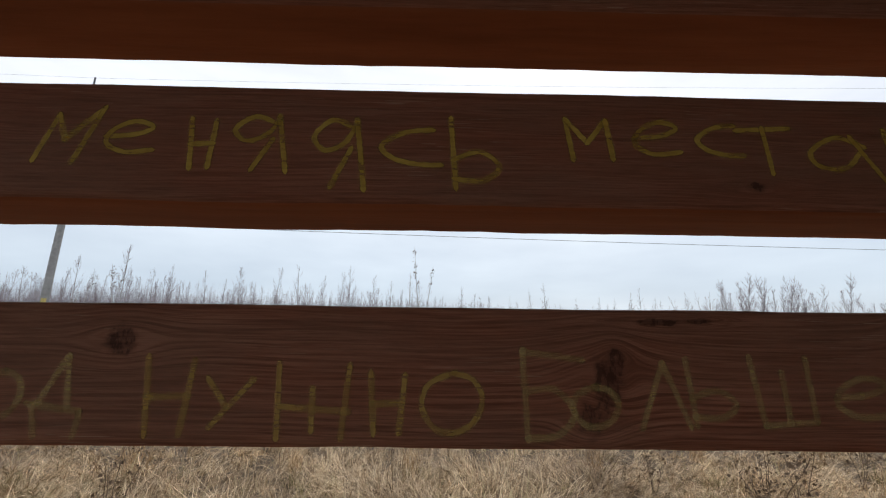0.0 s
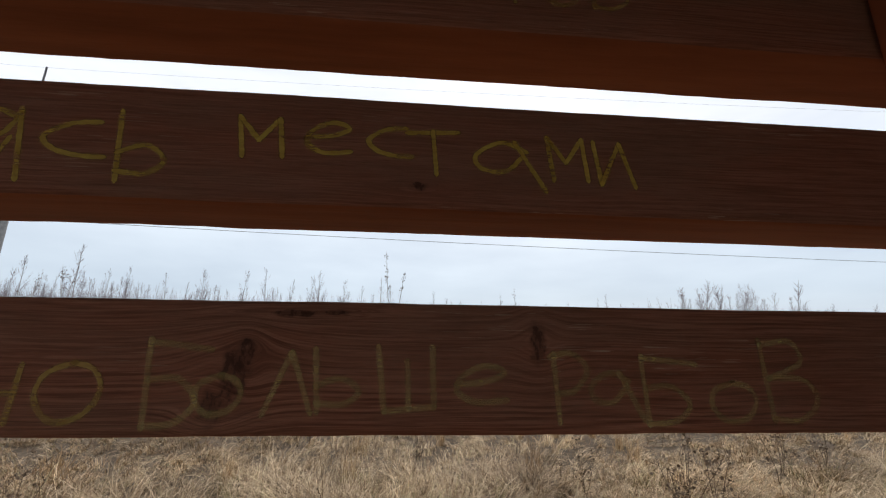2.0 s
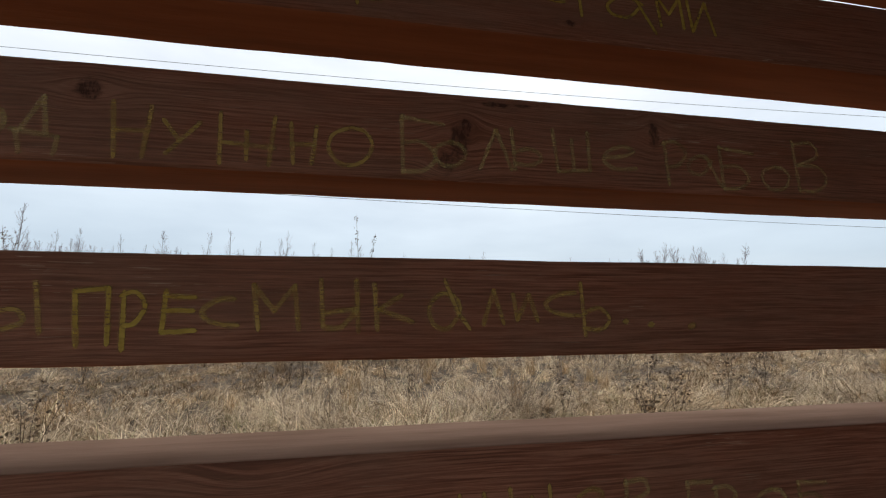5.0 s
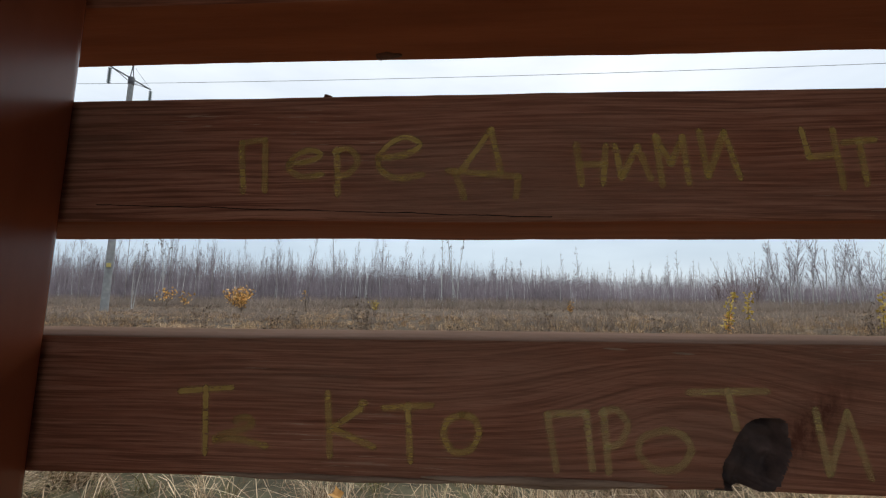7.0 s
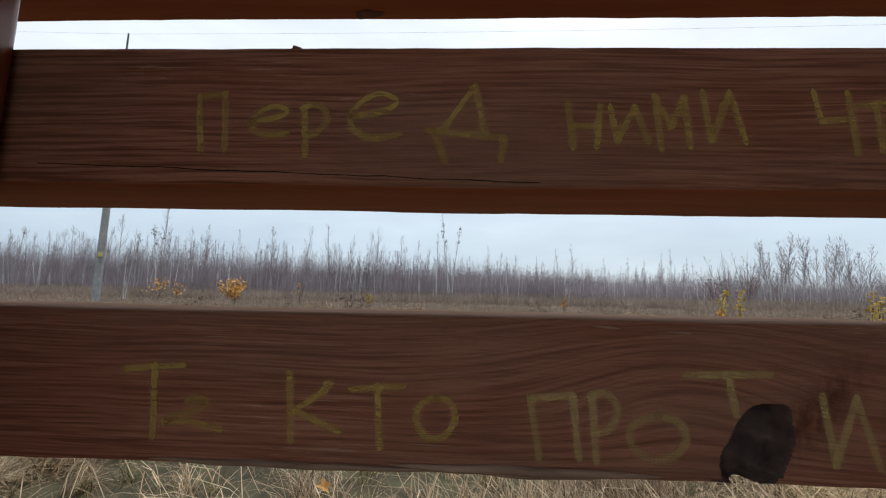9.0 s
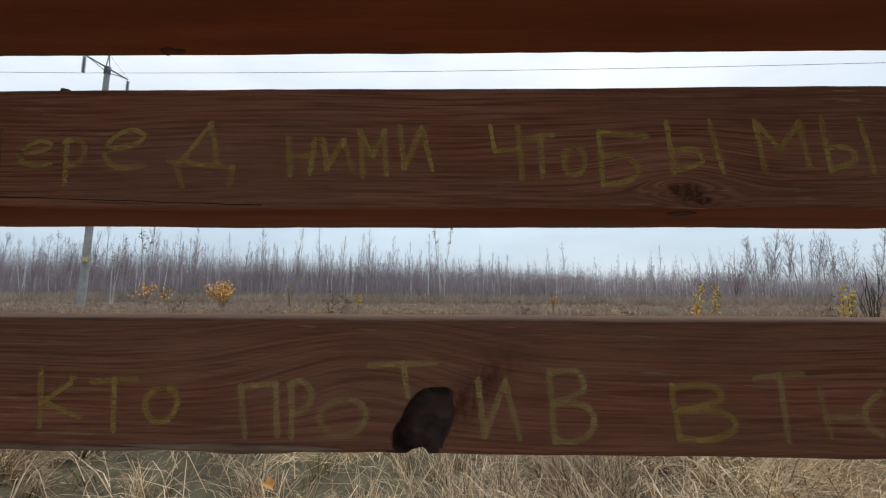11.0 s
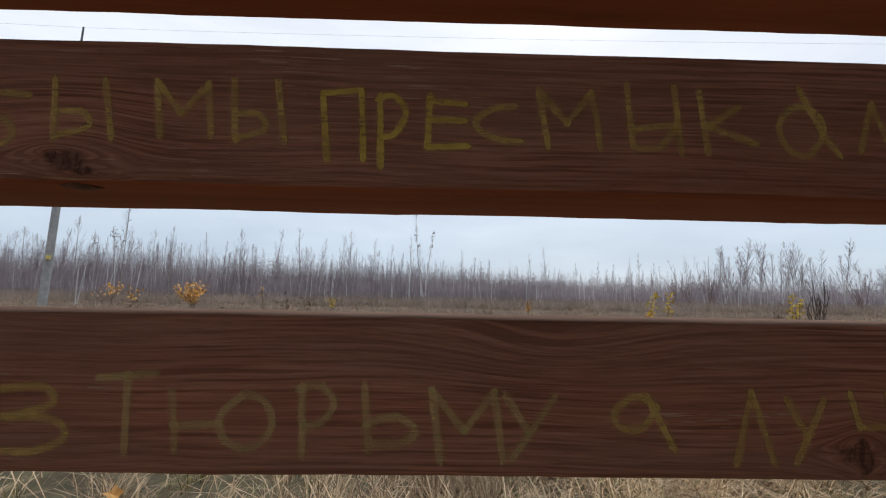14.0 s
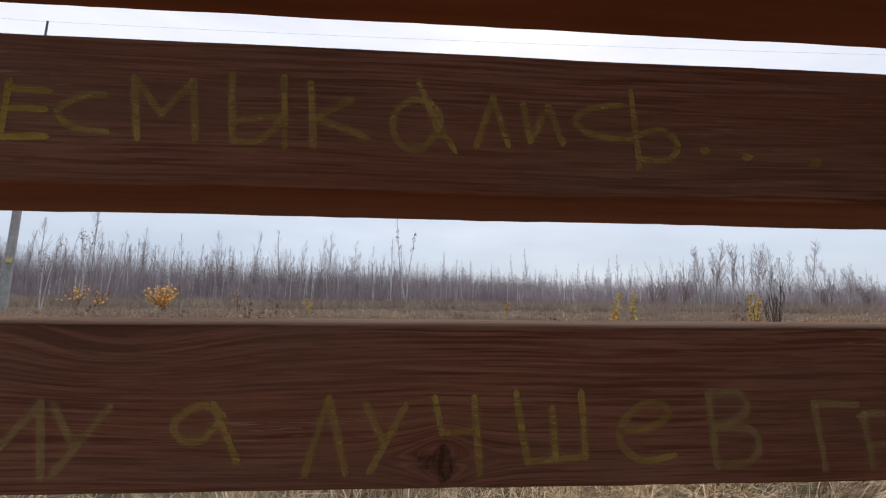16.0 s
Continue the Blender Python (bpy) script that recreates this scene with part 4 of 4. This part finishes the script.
def scrub_clumps(name, label, clumps, stems, near, deep, tall, material, rng):
    """Low dead scrub in drifts on the field."""
    t, d = rng.uniform(-1.4, 1.7, clumps), rng.uniform(near, deep, clumps)
    cx, size = 1.02 + t * d, rng.uniform(0.5, 1.8, clumps)
    i = rng.integers(0, clumps, stems)
    x, y = cx[i] + rng.normal(0, 1, stems) * size[i], d[i] + rng.normal(0, 0.6, stems) * size[i]
    h = tall * rng.uniform(0.35, 1.0, stems) * (0.6 + 0.35 * size[i])
    base = np.stack([x, y, np.full(stems, GROUND)], 1)
    tip = base + np.stack([rng.normal(0, 0.4, stems) * h, rng.normal(0, 0.4, stems) * h, h], 1)
    w = np.stack([np.full(stems, 0.014), np.zeros(stems), np.zeros(stems)], 1)
    w2 = np.stack([np.zeros(stems), np.full(stems, 0.014), np.zeros(stems)], 1)
    v = np.stack([base - w, base + w, base + w2, tip], 1).reshape(-1, 3)
    k = np.arange(stems)[:, None] * 4
    tagged(new(name, mesh_quick(name, v, np.concatenate([k + [0, 1, 3], k + [1, 2, 3], k + [2, 0, 3]]), material)), label, "scrub", kind="stuff")


scrub_clumps("field_scrub", "drifts of low brown dead scrub on the field", 150, 12000, 17, 48, 0.80, SCRUB, rng)
scrub_clumps("russet_scrub", "thin russet dead stems standing in the grass", 60, 3600, 8, 20, 0.75, BROWN_WEED, rng)


def leafy_bush(name, label, tangent, depth, height, width, stems, leaves, leaf, material, twig, low=0.25, seed=1):
    r = np.random.default_rng(seed)
    x, y = from_eye(tangent, depth)
    thing = tagged(empty(name, (x, y, GROUND)), label, "bush")
    wood, foliage = Pile(), Pile()
    tips = []
    for _ in range(stems):
        a, q = r.uniform(0, 6.3), r.uniform(0.1, 1.0)
        top = np.array([np.cos(a) * width / 2 * q, np.sin(a) * width / 2 * q, height * r.uniform(0.7, 1.0) * (1 - 0.25 * q)])
        mid = top * (0.4, 0.4, 0.55)
        wood.tube([(0.04 * np.cos(a), 0.04 * np.sin(a), -0.05), mid, top], [0.005 + 0.003 * height, 0.004 + 0.0018 * height, 0.003], 4)
        tips.append((mid, top))
        for _ in range(4):
            b = mid + (top - mid) * r.uniform(-0.3, 0.9)
            e = b + np.array([*r.normal(0, 0.18 * width / 2, 2), 0.16 * height * r.uniform(0.5, 1.3)])
            wood.tube([b, e], [0.008 + 0.001 * height, 0.003], 3)
            tips.append((b, e))
    for _ in range(leaves):
        a, b = tips[r.integers(len(tips))]
        at = a + (b - a) * r.uniform(-0.5, 1.05)
        if at[2] > low * height:
            foliage.leaf(at + r.normal(0, 0.03 * width, 3), leaf * r.uniform(0.6, 1.2), r)
    part("crown", wood.mesh("crown", twig), None, thing)
    if leaves:
        part("foliage", foliage.mesh("foliage", material), None, thing, "remaining autumn leaves")


def leafy_tree(name, label, tangent, depth, height, spread, limbs, stems, leaves, leaf, low, seed):
    """A thin tree that still carries leaves near its tips."""
    r = np.random.default_rng(seed)
    x, y = from_eye(tangent, depth)
    thing = tagged(empty(name, (x, y, GROUND)), label, "tree")
    trunk, crown = tree_piles(r, height, spread, limbs, 7, 0.006 * height + 0.01, 0.28, stems, 0.011)
    ends, foliage = crown.arrays()[0], Pile()
    ends = ends[ends[:, 2] > low * height]
    for i in r.integers(0, len(ends), leaves):
        foliage.leaf(ends[i] + r.normal(0, 0.12, 3), leaf * r.uniform(0.6, 1.2), r)
    part("trunk", trunk.mesh("trunk", PALE_BARK), None, thing)
    part("crown", crown.mesh("crown", TWIG), None, thing)
    part("foliage", foliage.mesh("foliage", BROWN_WEED), None, thing, "few small dark leaves")


def leafy_stem(name, label, x, y, height, lean, leaves, leaf, material, seed, low=0.3):
    """A slender wand of a sapling with leaves set along it."""
    r = np.random.default_rng(seed)
    thing = tagged(empty(name, (x, y, GROUND)), label, "sapling")
    wood, foliage = Pile(), Pile()
    k = np.linspace(0, 1, 7)
    spine = np.stack([lean * k ** 1.4 + 0.02 * np.sin(6 * k), 0.04 * np.sin(4 * k + seed), height * k - 0.03], 1)
    wood.tube(spine, 0.011 - 0.008 * k, 5)
    for _ in range(7):
        q = r.uniform(0.25, 0.8)
        at = np.array([np.interp(q, k, spine[:, i]) for i in range(3)])
        wood.tube([at, at + np.array([*r.normal(0, 0.08, 2), 0.16])], [0.005, 0.002], 3)
    for i in range(leaves):
        q = low + (1.02 - low) * (i + r.random()) / leaves
        at = np.array([np.interp(q, k, spine[:, j]) for j in range(3)])
        foliage.leaf(at + np.array([r.normal(0, 0.045), r.normal(0, 0.045), r.normal(0, 0.02)]), leaf * r.uniform(0.65, 1.2), r)
    part("stem", wood.mesh("stem", BROWN_WEED), None, thing)
    part("foliage", foliage.mesh("foliage", material), None, thing, "remaining autumn leaves")


leafy_tree("tall_leafy_aspen", "tall thin aspen still carrying a few dark leaves near its tip", -0.022, 72, 17.2, 0.13, 26, 2, 120, 0.26, 0.6, 22)
leafy_tree("leafy_topped_sapling", "tall thin sapling with small dark leaves at its top", -0.875, 40, 7.2, 0.20, 26, 3, 80, 0.15, 0.5, 21)
leafy_tree("leafy_topped_sapling", "tall thin sapling with small dark leaves at its top", -0.79, 62, 13.6, 0.24, 28, 2, 130, 0.22, 0.5, 23)
leafy_bush("orange_bush", "small airy bush of bright orange autumn leaves", -0.588, 31, 2.5, 2.9, 30, 520, 0.20, PALE_LEAF, BROWN_WEED, 0.10, 11)
leafy_bush("sparse_orange_bush", "sparse sapling bush with pale orange leaves", -0.795, 31, 2.3, 2.4, 12, 90, 0.22, PALE_LEAF, BROWN_WEED, 0.45, 12)
leafy_bush("sparse_orange_bush", "sparse sapling bush with pale orange leaves", -0.735, 31, 2.1, 1.3, 7, 55, 0.22, PALE_LEAF, BROWN_WEED, 0.35, 24)
leafy_bush("yellow_sapling", "low sapling with bright yellow leaves", -0.245, 27, 1.35, 0.8, 7, 95, 0.125, YELLOW_LEAF, BROWN_WEED, 0.35, 13)
leafy_bush("orange_sapling", "tiny sapling with a few orange leaves", 0.245, 30, 1.3, 0.9, 7, 60, 0.13, ORANGE_LEAF, BROWN_WEED, 0.3, 14)
leafy_bush("amber_sapling", "thin sapling with scattered amber leaves", -0.415, 33, 2.1, 1.5, 5, 24, 0.15, PALE_LEAF, BROWN_WEED, 0.5, 15)
leafy_stem("yellow_column_sapling", "slender leaning sapling with yellow leaves", 6.25, 8.95, 1.46, 0.32, 76, 0.085, YELLOW_LEAF, 16, 0.46)
leafy_stem("yellow_column_sapling", "slender upright sapling with yellow leaves", 6.86, 9.05, 1.50, 0.15, 50, 0.085, YELLOW_LEAF, 17, 0.60)
leafy_stem("orange_side_sapling", "low orange-leaved sapling beside yellow saplings", 6.28, 8.8, 1.0, 0.06, 40, 0.07, ORANGE_LEAF, 18, 0.5)
leafy_bush("dark_upright_shrub", "leafless upright shrub with dark vase-shaped stems", 1.005, 9.4, 2.10, 0.66, 11, 60, 0.026, BROWN_WEED, DARK_TWIG, 0.2, 19)
leafy_bush("dark_side_shrub", "low dark leafless shoots beside a taller shrub", 0.955, 9.2, 1.25, 0.35, 5, 40, 0.025, BROWN_WEED, DARK_TWIG, 0.3, 25)
leafy_stem("yellow_shrub", "thin stem with yellow-green leaves behind dark shoots", 10.50, 9.75, 1.50, 0.05, 70, 0.085, YELLOW_LEAF, 20, 0.45)
leafy_stem("yellow_shrub", "thin stem with yellow-green leaves behind dark shoots", 10.80, 9.85, 1.40, 0.03, 70, 0.085, YELLOW_LEAF, 26, 0.35)


def weed(seed, height):
    r = np.random.default_rng(seed)
    pile = Pile()
    for _ in range(r.integers(3, 6)):
        lean = r.normal(0, 0.14, 2)
        k = np.linspace(0, 1, 5)
        spine = np.stack([lean[0] * k * height + 0.03 * np.sin(5 * k), lean[1] * k * height, k * height * r.uniform(0.7, 1.0)], 1)
        pile.tube(spine, 0.0055 - 0.004 * k, 4)
        for _ in range(9):
            q = r.uniform(0.3, 1.0)
            b = np.array([np.interp(q, k, spine[:, i]) for i in range(3)])
            e = b + np.array([*r.normal(0, 0.06, 2), r.uniform(0.0, 0.10)])
            pile.tube([b, e], [0.003, 0.0015], 3)
            for _ in range(2):
                pile.leaf(e + r.normal(0, 0.01, 3), r.uniform(0.02, 0.05), r)
    return pile


weed_meshes = [weed(40 + i, 0.62 + 0.09 * i).mesh("dry_weed", BROWN_WEED) for i in range(5)]
for i, (x, y, s) in enumerate(((4.6, 3.6, 0.95), (4.85, 3.75, 1.1), (5.1, 3.7, 1.0), (6.6, 4.6, 1.0), (3.9, 4.2, 0.7), (2.1, 5.4, 0.7), (0.2, 6.6, 1.15), (0.35, 6.7, 1.1), (-3.4, 7.4, 1.1), (-5.2, 6.2, 1.0), (7.9, 5.2, 1.1),
                                  (0.55, 2.6, 0.55), (1.35, 2.8, 0.6), (-1.2, 3.4, 0.9), (9.5, 9.0, 1.2), (10.2, 9.4, 1.2), (12.2, 9.8, 1.2), (5.6, 10.5, 1.3), (2.8, 11.5, 1.3), (-2.05, 8.9, 1.25), (-1.9, 9.0, 1.2), (-2.2, 9.1, 1.3), (-3.6, 9.1, 1.35), (-7.2, 11.0, 1.3), (-2.6, 12.0, 1.3), (3.05, 3.2, 0.5))):
    thing = tagged(new("dry_weed", weed_meshes[i % 5]), "brown dried weed stalks standing in the grass", "weed", "dry weeds")
    thing.location, thing.rotation_euler[2], thing.scale = (x, y, GROUND), i * 1.7, (s,) * 3


# ---- grass ----
def blades(name, label, count, near, deep, tall, width, lie, material, seed, clump=1.4, power=1.0, mat=0.0, wild=1.1, span=(-1.32, 1.75), bald=0.0):
    """Bent blades of grass over a fan of the field in front of the wall. lie: how far they are laid over."""
    r = np.random.default_rng(seed)
    d = near + (deep - near) * r.uniform(0, 1, count) ** power
    x = 1.02 + r.uniform(*span, count) * (d + 0.9)
    bare = np.sin(x * 1.7 + 1.1 * np.sin(d * 1.3)) * np.sin(d * 1.9 + 1.7 * np.sin(x * 0.8)) + 0.35 * np.sin(x * 5.3) * np.sin(d * 6.1 + x) - 1.4 * np.exp(-((x + 1.1) / 1.0) ** 2 - ((d - 2.1) / 0.6) ** 2)
    keep = (bare > -0.30) | (r.uniform(0, 1, count) > bald)
    x, d, count = x[keep], d[keep], int(keep.sum())
    patch = np.sin(x * 2.1 / clump + 1.3 * np.sin(d * 1.1 / clump)) * np.sin(d * 2.6 / clump + np.sin(x * 0.9 / clump))
    h = tall * r.uniform(0.45, 1.15, count) * (1.0 + 0.50 * patch)
    a = 2.2 * np.sin(x * 0.8 + 2.0 * np.sin(d * 0.7)) + 1.6 * patch + r.normal(0, wild, count)
    over = np.clip(lie * (1.0 - 0.22 * patch) + r.normal(0, 0.28, count), 0.05, 1.62)
    way = np.stack([np.cos(a), np.sin(a), np.zeros(count)], 1)
    side = np.stack([-np.sin(a), np.cos(a), np.zeros(count)], 1)
    w = width * r.uniform(0.5, 1.2, count)[:, None]
    base = np.stack([x, d, GROUND - 0.02 + mat * r.uniform(0, 1, count) ** 1.5 * (1 + 0.5 * patch)], 1)
    rows = []
    for k, taper in ((0.0, 1.0), (0.35, 0.95), (0.70, 0.7)):
        bend = over * (0.62 + 0.48 * k)
        c = base + way * (np.sin(bend) * k * h)[:, None] + np.stack([0 * h, 0 * h, np.cos(np.minimum(bend, 1.52)) * k * h], 1)
        rows += [c - side * w * taper / 2, c + side * w * taper / 2]
    bend = over * 1.10
    tip = base + way * (np.sin(np.minimum(bend, 1.57)) * h)[:, None] + np.stack([0 * h, 0 * h, np.maximum(np.cos(bend), 0.02) * h], 1)
    v = np.stack(rows + [tip], 1).reshape(-1, 3)
    k = np.arange(count)[:, None] * 7
    v[:, 2] = np.maximum(v[:, 2], GROUND - 0.02)
    tri = np.concatenate([k + t for t in ([0, 1, 3], [0, 3, 2], [2, 3, 5], [2, 5, 4], [4, 5, 6])])
    tagged(new(name, mesh_quick(name, v, tri, material)), label, "grass", kind="stuff")


def tussocks(name, label, count, each, near, deep, tall, width, splay, material, seed, span=(-1.32, 1.75), power=1.0, radius=0.05, comb=0.6, keep=None):
    """Tufts of grass: many blades from one root that rise, arch over and droop, combed by wind and rain."""
    r = np.random.default_rng(seed)
    d = near + (deep - near) * r.uniform(0, 1, count) ** power
    x = 1.02 + r.uniform(*span, count) * (d + 0.9)
    if keep is not None:
        stays = keep(x, d)
        x, d, count = x[stays], d[stays], int(stays.sum())
    size = r.uniform(0.55, 1.25, count)
    lean = 1.9 * np.sin(x * 0.6 + 1.7 * np.sin(d * 0.5)) + r.normal(0, 0.7, count)
    i = np.repeat(np.arange(count), each)
    n = len(i)
    a = r.uniform(0, 2 * np.pi, n)
    vx = (1 - comb) * np.cos(a) + comb * np.cos(lean[i])
    vy = (1 - comb) * np.sin(a) + comb * np.sin(lean[i])
    a = np.arctan2(vy, vx) + r.normal(0, 0.25, n)
    h = tall * size[i] * r.uniform(0.35, 1.1, n)
    start = np.abs(r.normal(0.30, 0.25, n)) * splay
    droop = splay * r.uniform(0.7, 1.6, n)
    w = width * r.uniform(0.45, 1.15, n)[:, None]
    q = radius * size[i] * np.sqrt(r.uniform(0, 1, n))
    b = r.uniform(0, 2 * np.pi, n)
    c = np.stack([x[i] + q * np.cos(b), d[i] + q * np.sin(b), np.full(n, GROUND)], 1)
    way = np.stack([np.cos(a), np.sin(a), np.zeros(n)], 1)
    side = np.stack([-np.sin(a), np.cos(a), np.zeros(n)], 1)
    side[:, 2] = r.normal(0, 0.35, n)
    rows, steps = [], 4
    for k in range(steps):
        taper = 1.0 - 0.75 * (k / steps) ** 1.5
        rows += [c - side * w * taper / 2, c + side * w * taper / 2]
        angle = np.minimum(start + droop * ((k + 0.5) / steps) ** 1.2, 2.3)
        c = c + (way * np.sin(angle)[:, None] + np.stack([0 * h, 0 * h, np.cos(angle)], 1)) * (h / steps)[:, None]
        c[:, 2] = np.maximum(c[:, 2], GROUND + 0.015 + 0.05 * r.uniform(0, 1, n))
    v = np.stack(rows + [c], 1).reshape(-1, 3)
    k = np.arange(n)[:, None] * 9
    tri = np.concatenate([k + t for t in ([0, 1, 3], [0, 3, 2], [2, 3, 5], [2, 5, 4], [4, 5, 7], [4, 7, 6], [6, 7, 8])])
    tagged(new(name, mesh_quick(name, v, tri, material)), label, "grass", kind="stuff")


def mossy_hollow(x, d):
    """True away from the bare mossy ground near the wall."""
    return (((x + 1.0) / 1.15) ** 2 + ((d - 2.1) / 0.75) ** 2 > 1.0) | (np.sin(x * 9.1) * np.sin(d * 7.3) > 0.55)


blades("near_grass", "bleached straw lying in front of the wall", 30000, 1.0, 5.0, 0.52, 0.0058, 1.50, GRASS_NEAR, 31, 0.8, 0.8, mat=0.14, wild=0.6, bald=0.9)
blades("crossing_grass", "loose straw lying across the matted grass", 16000, 0.9, 5.2, 0.44, 0.0054, 1.44, GRASS_NEAR, 36, 0.45, 0.8, mat=0.18, wild=2.4, bald=0.85)
tussocks("near_tussocks", "bleached tussocks of arching straw before the wall", 620, 60, 1.4, 4.6, 0.44, 0.0052, 1.25, GRASS_NEAR, 41, radius=0.07, comb=0.62, keep=mossy_hollow)
tussocks("near_green_grass", "dull green-yellow tussocks among the straw", 230, 46, 1.2, 4.8, 0.30, 0.0050, 0.95, GRASS_GREEN, 42, radius=0.06, comb=0.35)
blades("grass_litter", "short broken straw and leaf litter on the soil", 18000, 1.0, 7.0, 0.10, 0.0055, 1.5, GRASS_LITTER, 43, 0.4, 0.8, mat=0.05, wild=3.0)
tussocks("matted_tussocks", "tan matted tussocks of fine dead grass", 2000, 36, 4.2, 9.5, 0.36, 0.0066, 1.75, GRASS_NEAR, 37, power=0.9, radius=0.10, comb=0.68)
blades("matted_grass", "short tangled tan grass matted on the field", 34000, 3.8, 11.0, 0.20, 0.0056, 1.30, GRASS_DULL, 38, 0.6, 0.85, mat=0.14, wild=2.2, bald=0.75)
tussocks("grass_tufts", "upright golden straw tufts", 60, 90, 4.4, 13.0, 0.50, 0.0050, 0.45, GRASS_GOLD, 33, radius=0.10, comb=0.2)
tussocks("field_tussocks", "dry straw-coloured tussocks of the field", 2000, 30, 8.5, 30.0, 0.48, 0.0125, 1.60, GRASS_MID, 34, power=0.85, radius=0.16, comb=0.5)
blades("field_grass", "thin brown grass between the tussocks of the field", 80000, 7.0, 30.0, 0.20, 0.012, 1.45, GRASS_DULL, 39, 1.6, 0.85, mat=0.08, wild=2.4, bald=0.2)
tussocks("golden_field_grass", "drifts of golden standing grass on the field", 420, 40, 8.5, 22.0, 0.52, 0.009, 0.7, GRASS_GOLD, 44, radius=0.22, comb=0.4, keep=lambda x, d: np.sin(x * 0.42 + 0.4) * np.sin(d * 0.5 + 0.3 * x) > 0.15)
blades("far_field_grass", "dull brown grass of the far field", 50000, 24.0, 74.0, 0.50, 0.028, 1.42, GRASS_FAR, 35, 4.0, 0.9, mat=0.15, wild=2.0)


def fallen_leaf(x, y, size, seed):
    r = np.random.default_rng(seed)
    bm = bmesh.new()
    ring = []
    for i in range(15):
        a = 2 * math.pi * i / 15
        q = size * (1.0 if i % 3 == 0 else 0.62) * (0.85 + 0.25 * r.random())
        ring.append(bm.verts.new((q * math.cos(a), q * math.sin(a), 0.012 * math.sin(2 * a) + 0.004)))
    mid = bm.verts.new((0, 0, 0))
    for i in range(15):
        bm.faces.new((mid, ring[i], ring[(i + 1) % 15]))
    ob = tagged(part("fallen_leaf", bm, ORANGE_LEAF, None), "fallen orange maple leaf lying on matted grass", "leaf", "fallen leaves")
    ob.location, ob.rotation_euler = (x, y, GROUND + 0.21), (0.6, 0.1, seed)


for i, (x, y) in enumerate(((-0.30, 1.82), (-0.95, 2.9), (0.3, 3.4), (-1.6, 2.5), (2.6, 2.9))):
    fallen_leaf(x, y, 0.05 + 0.006 * (i % 3), i + 1)
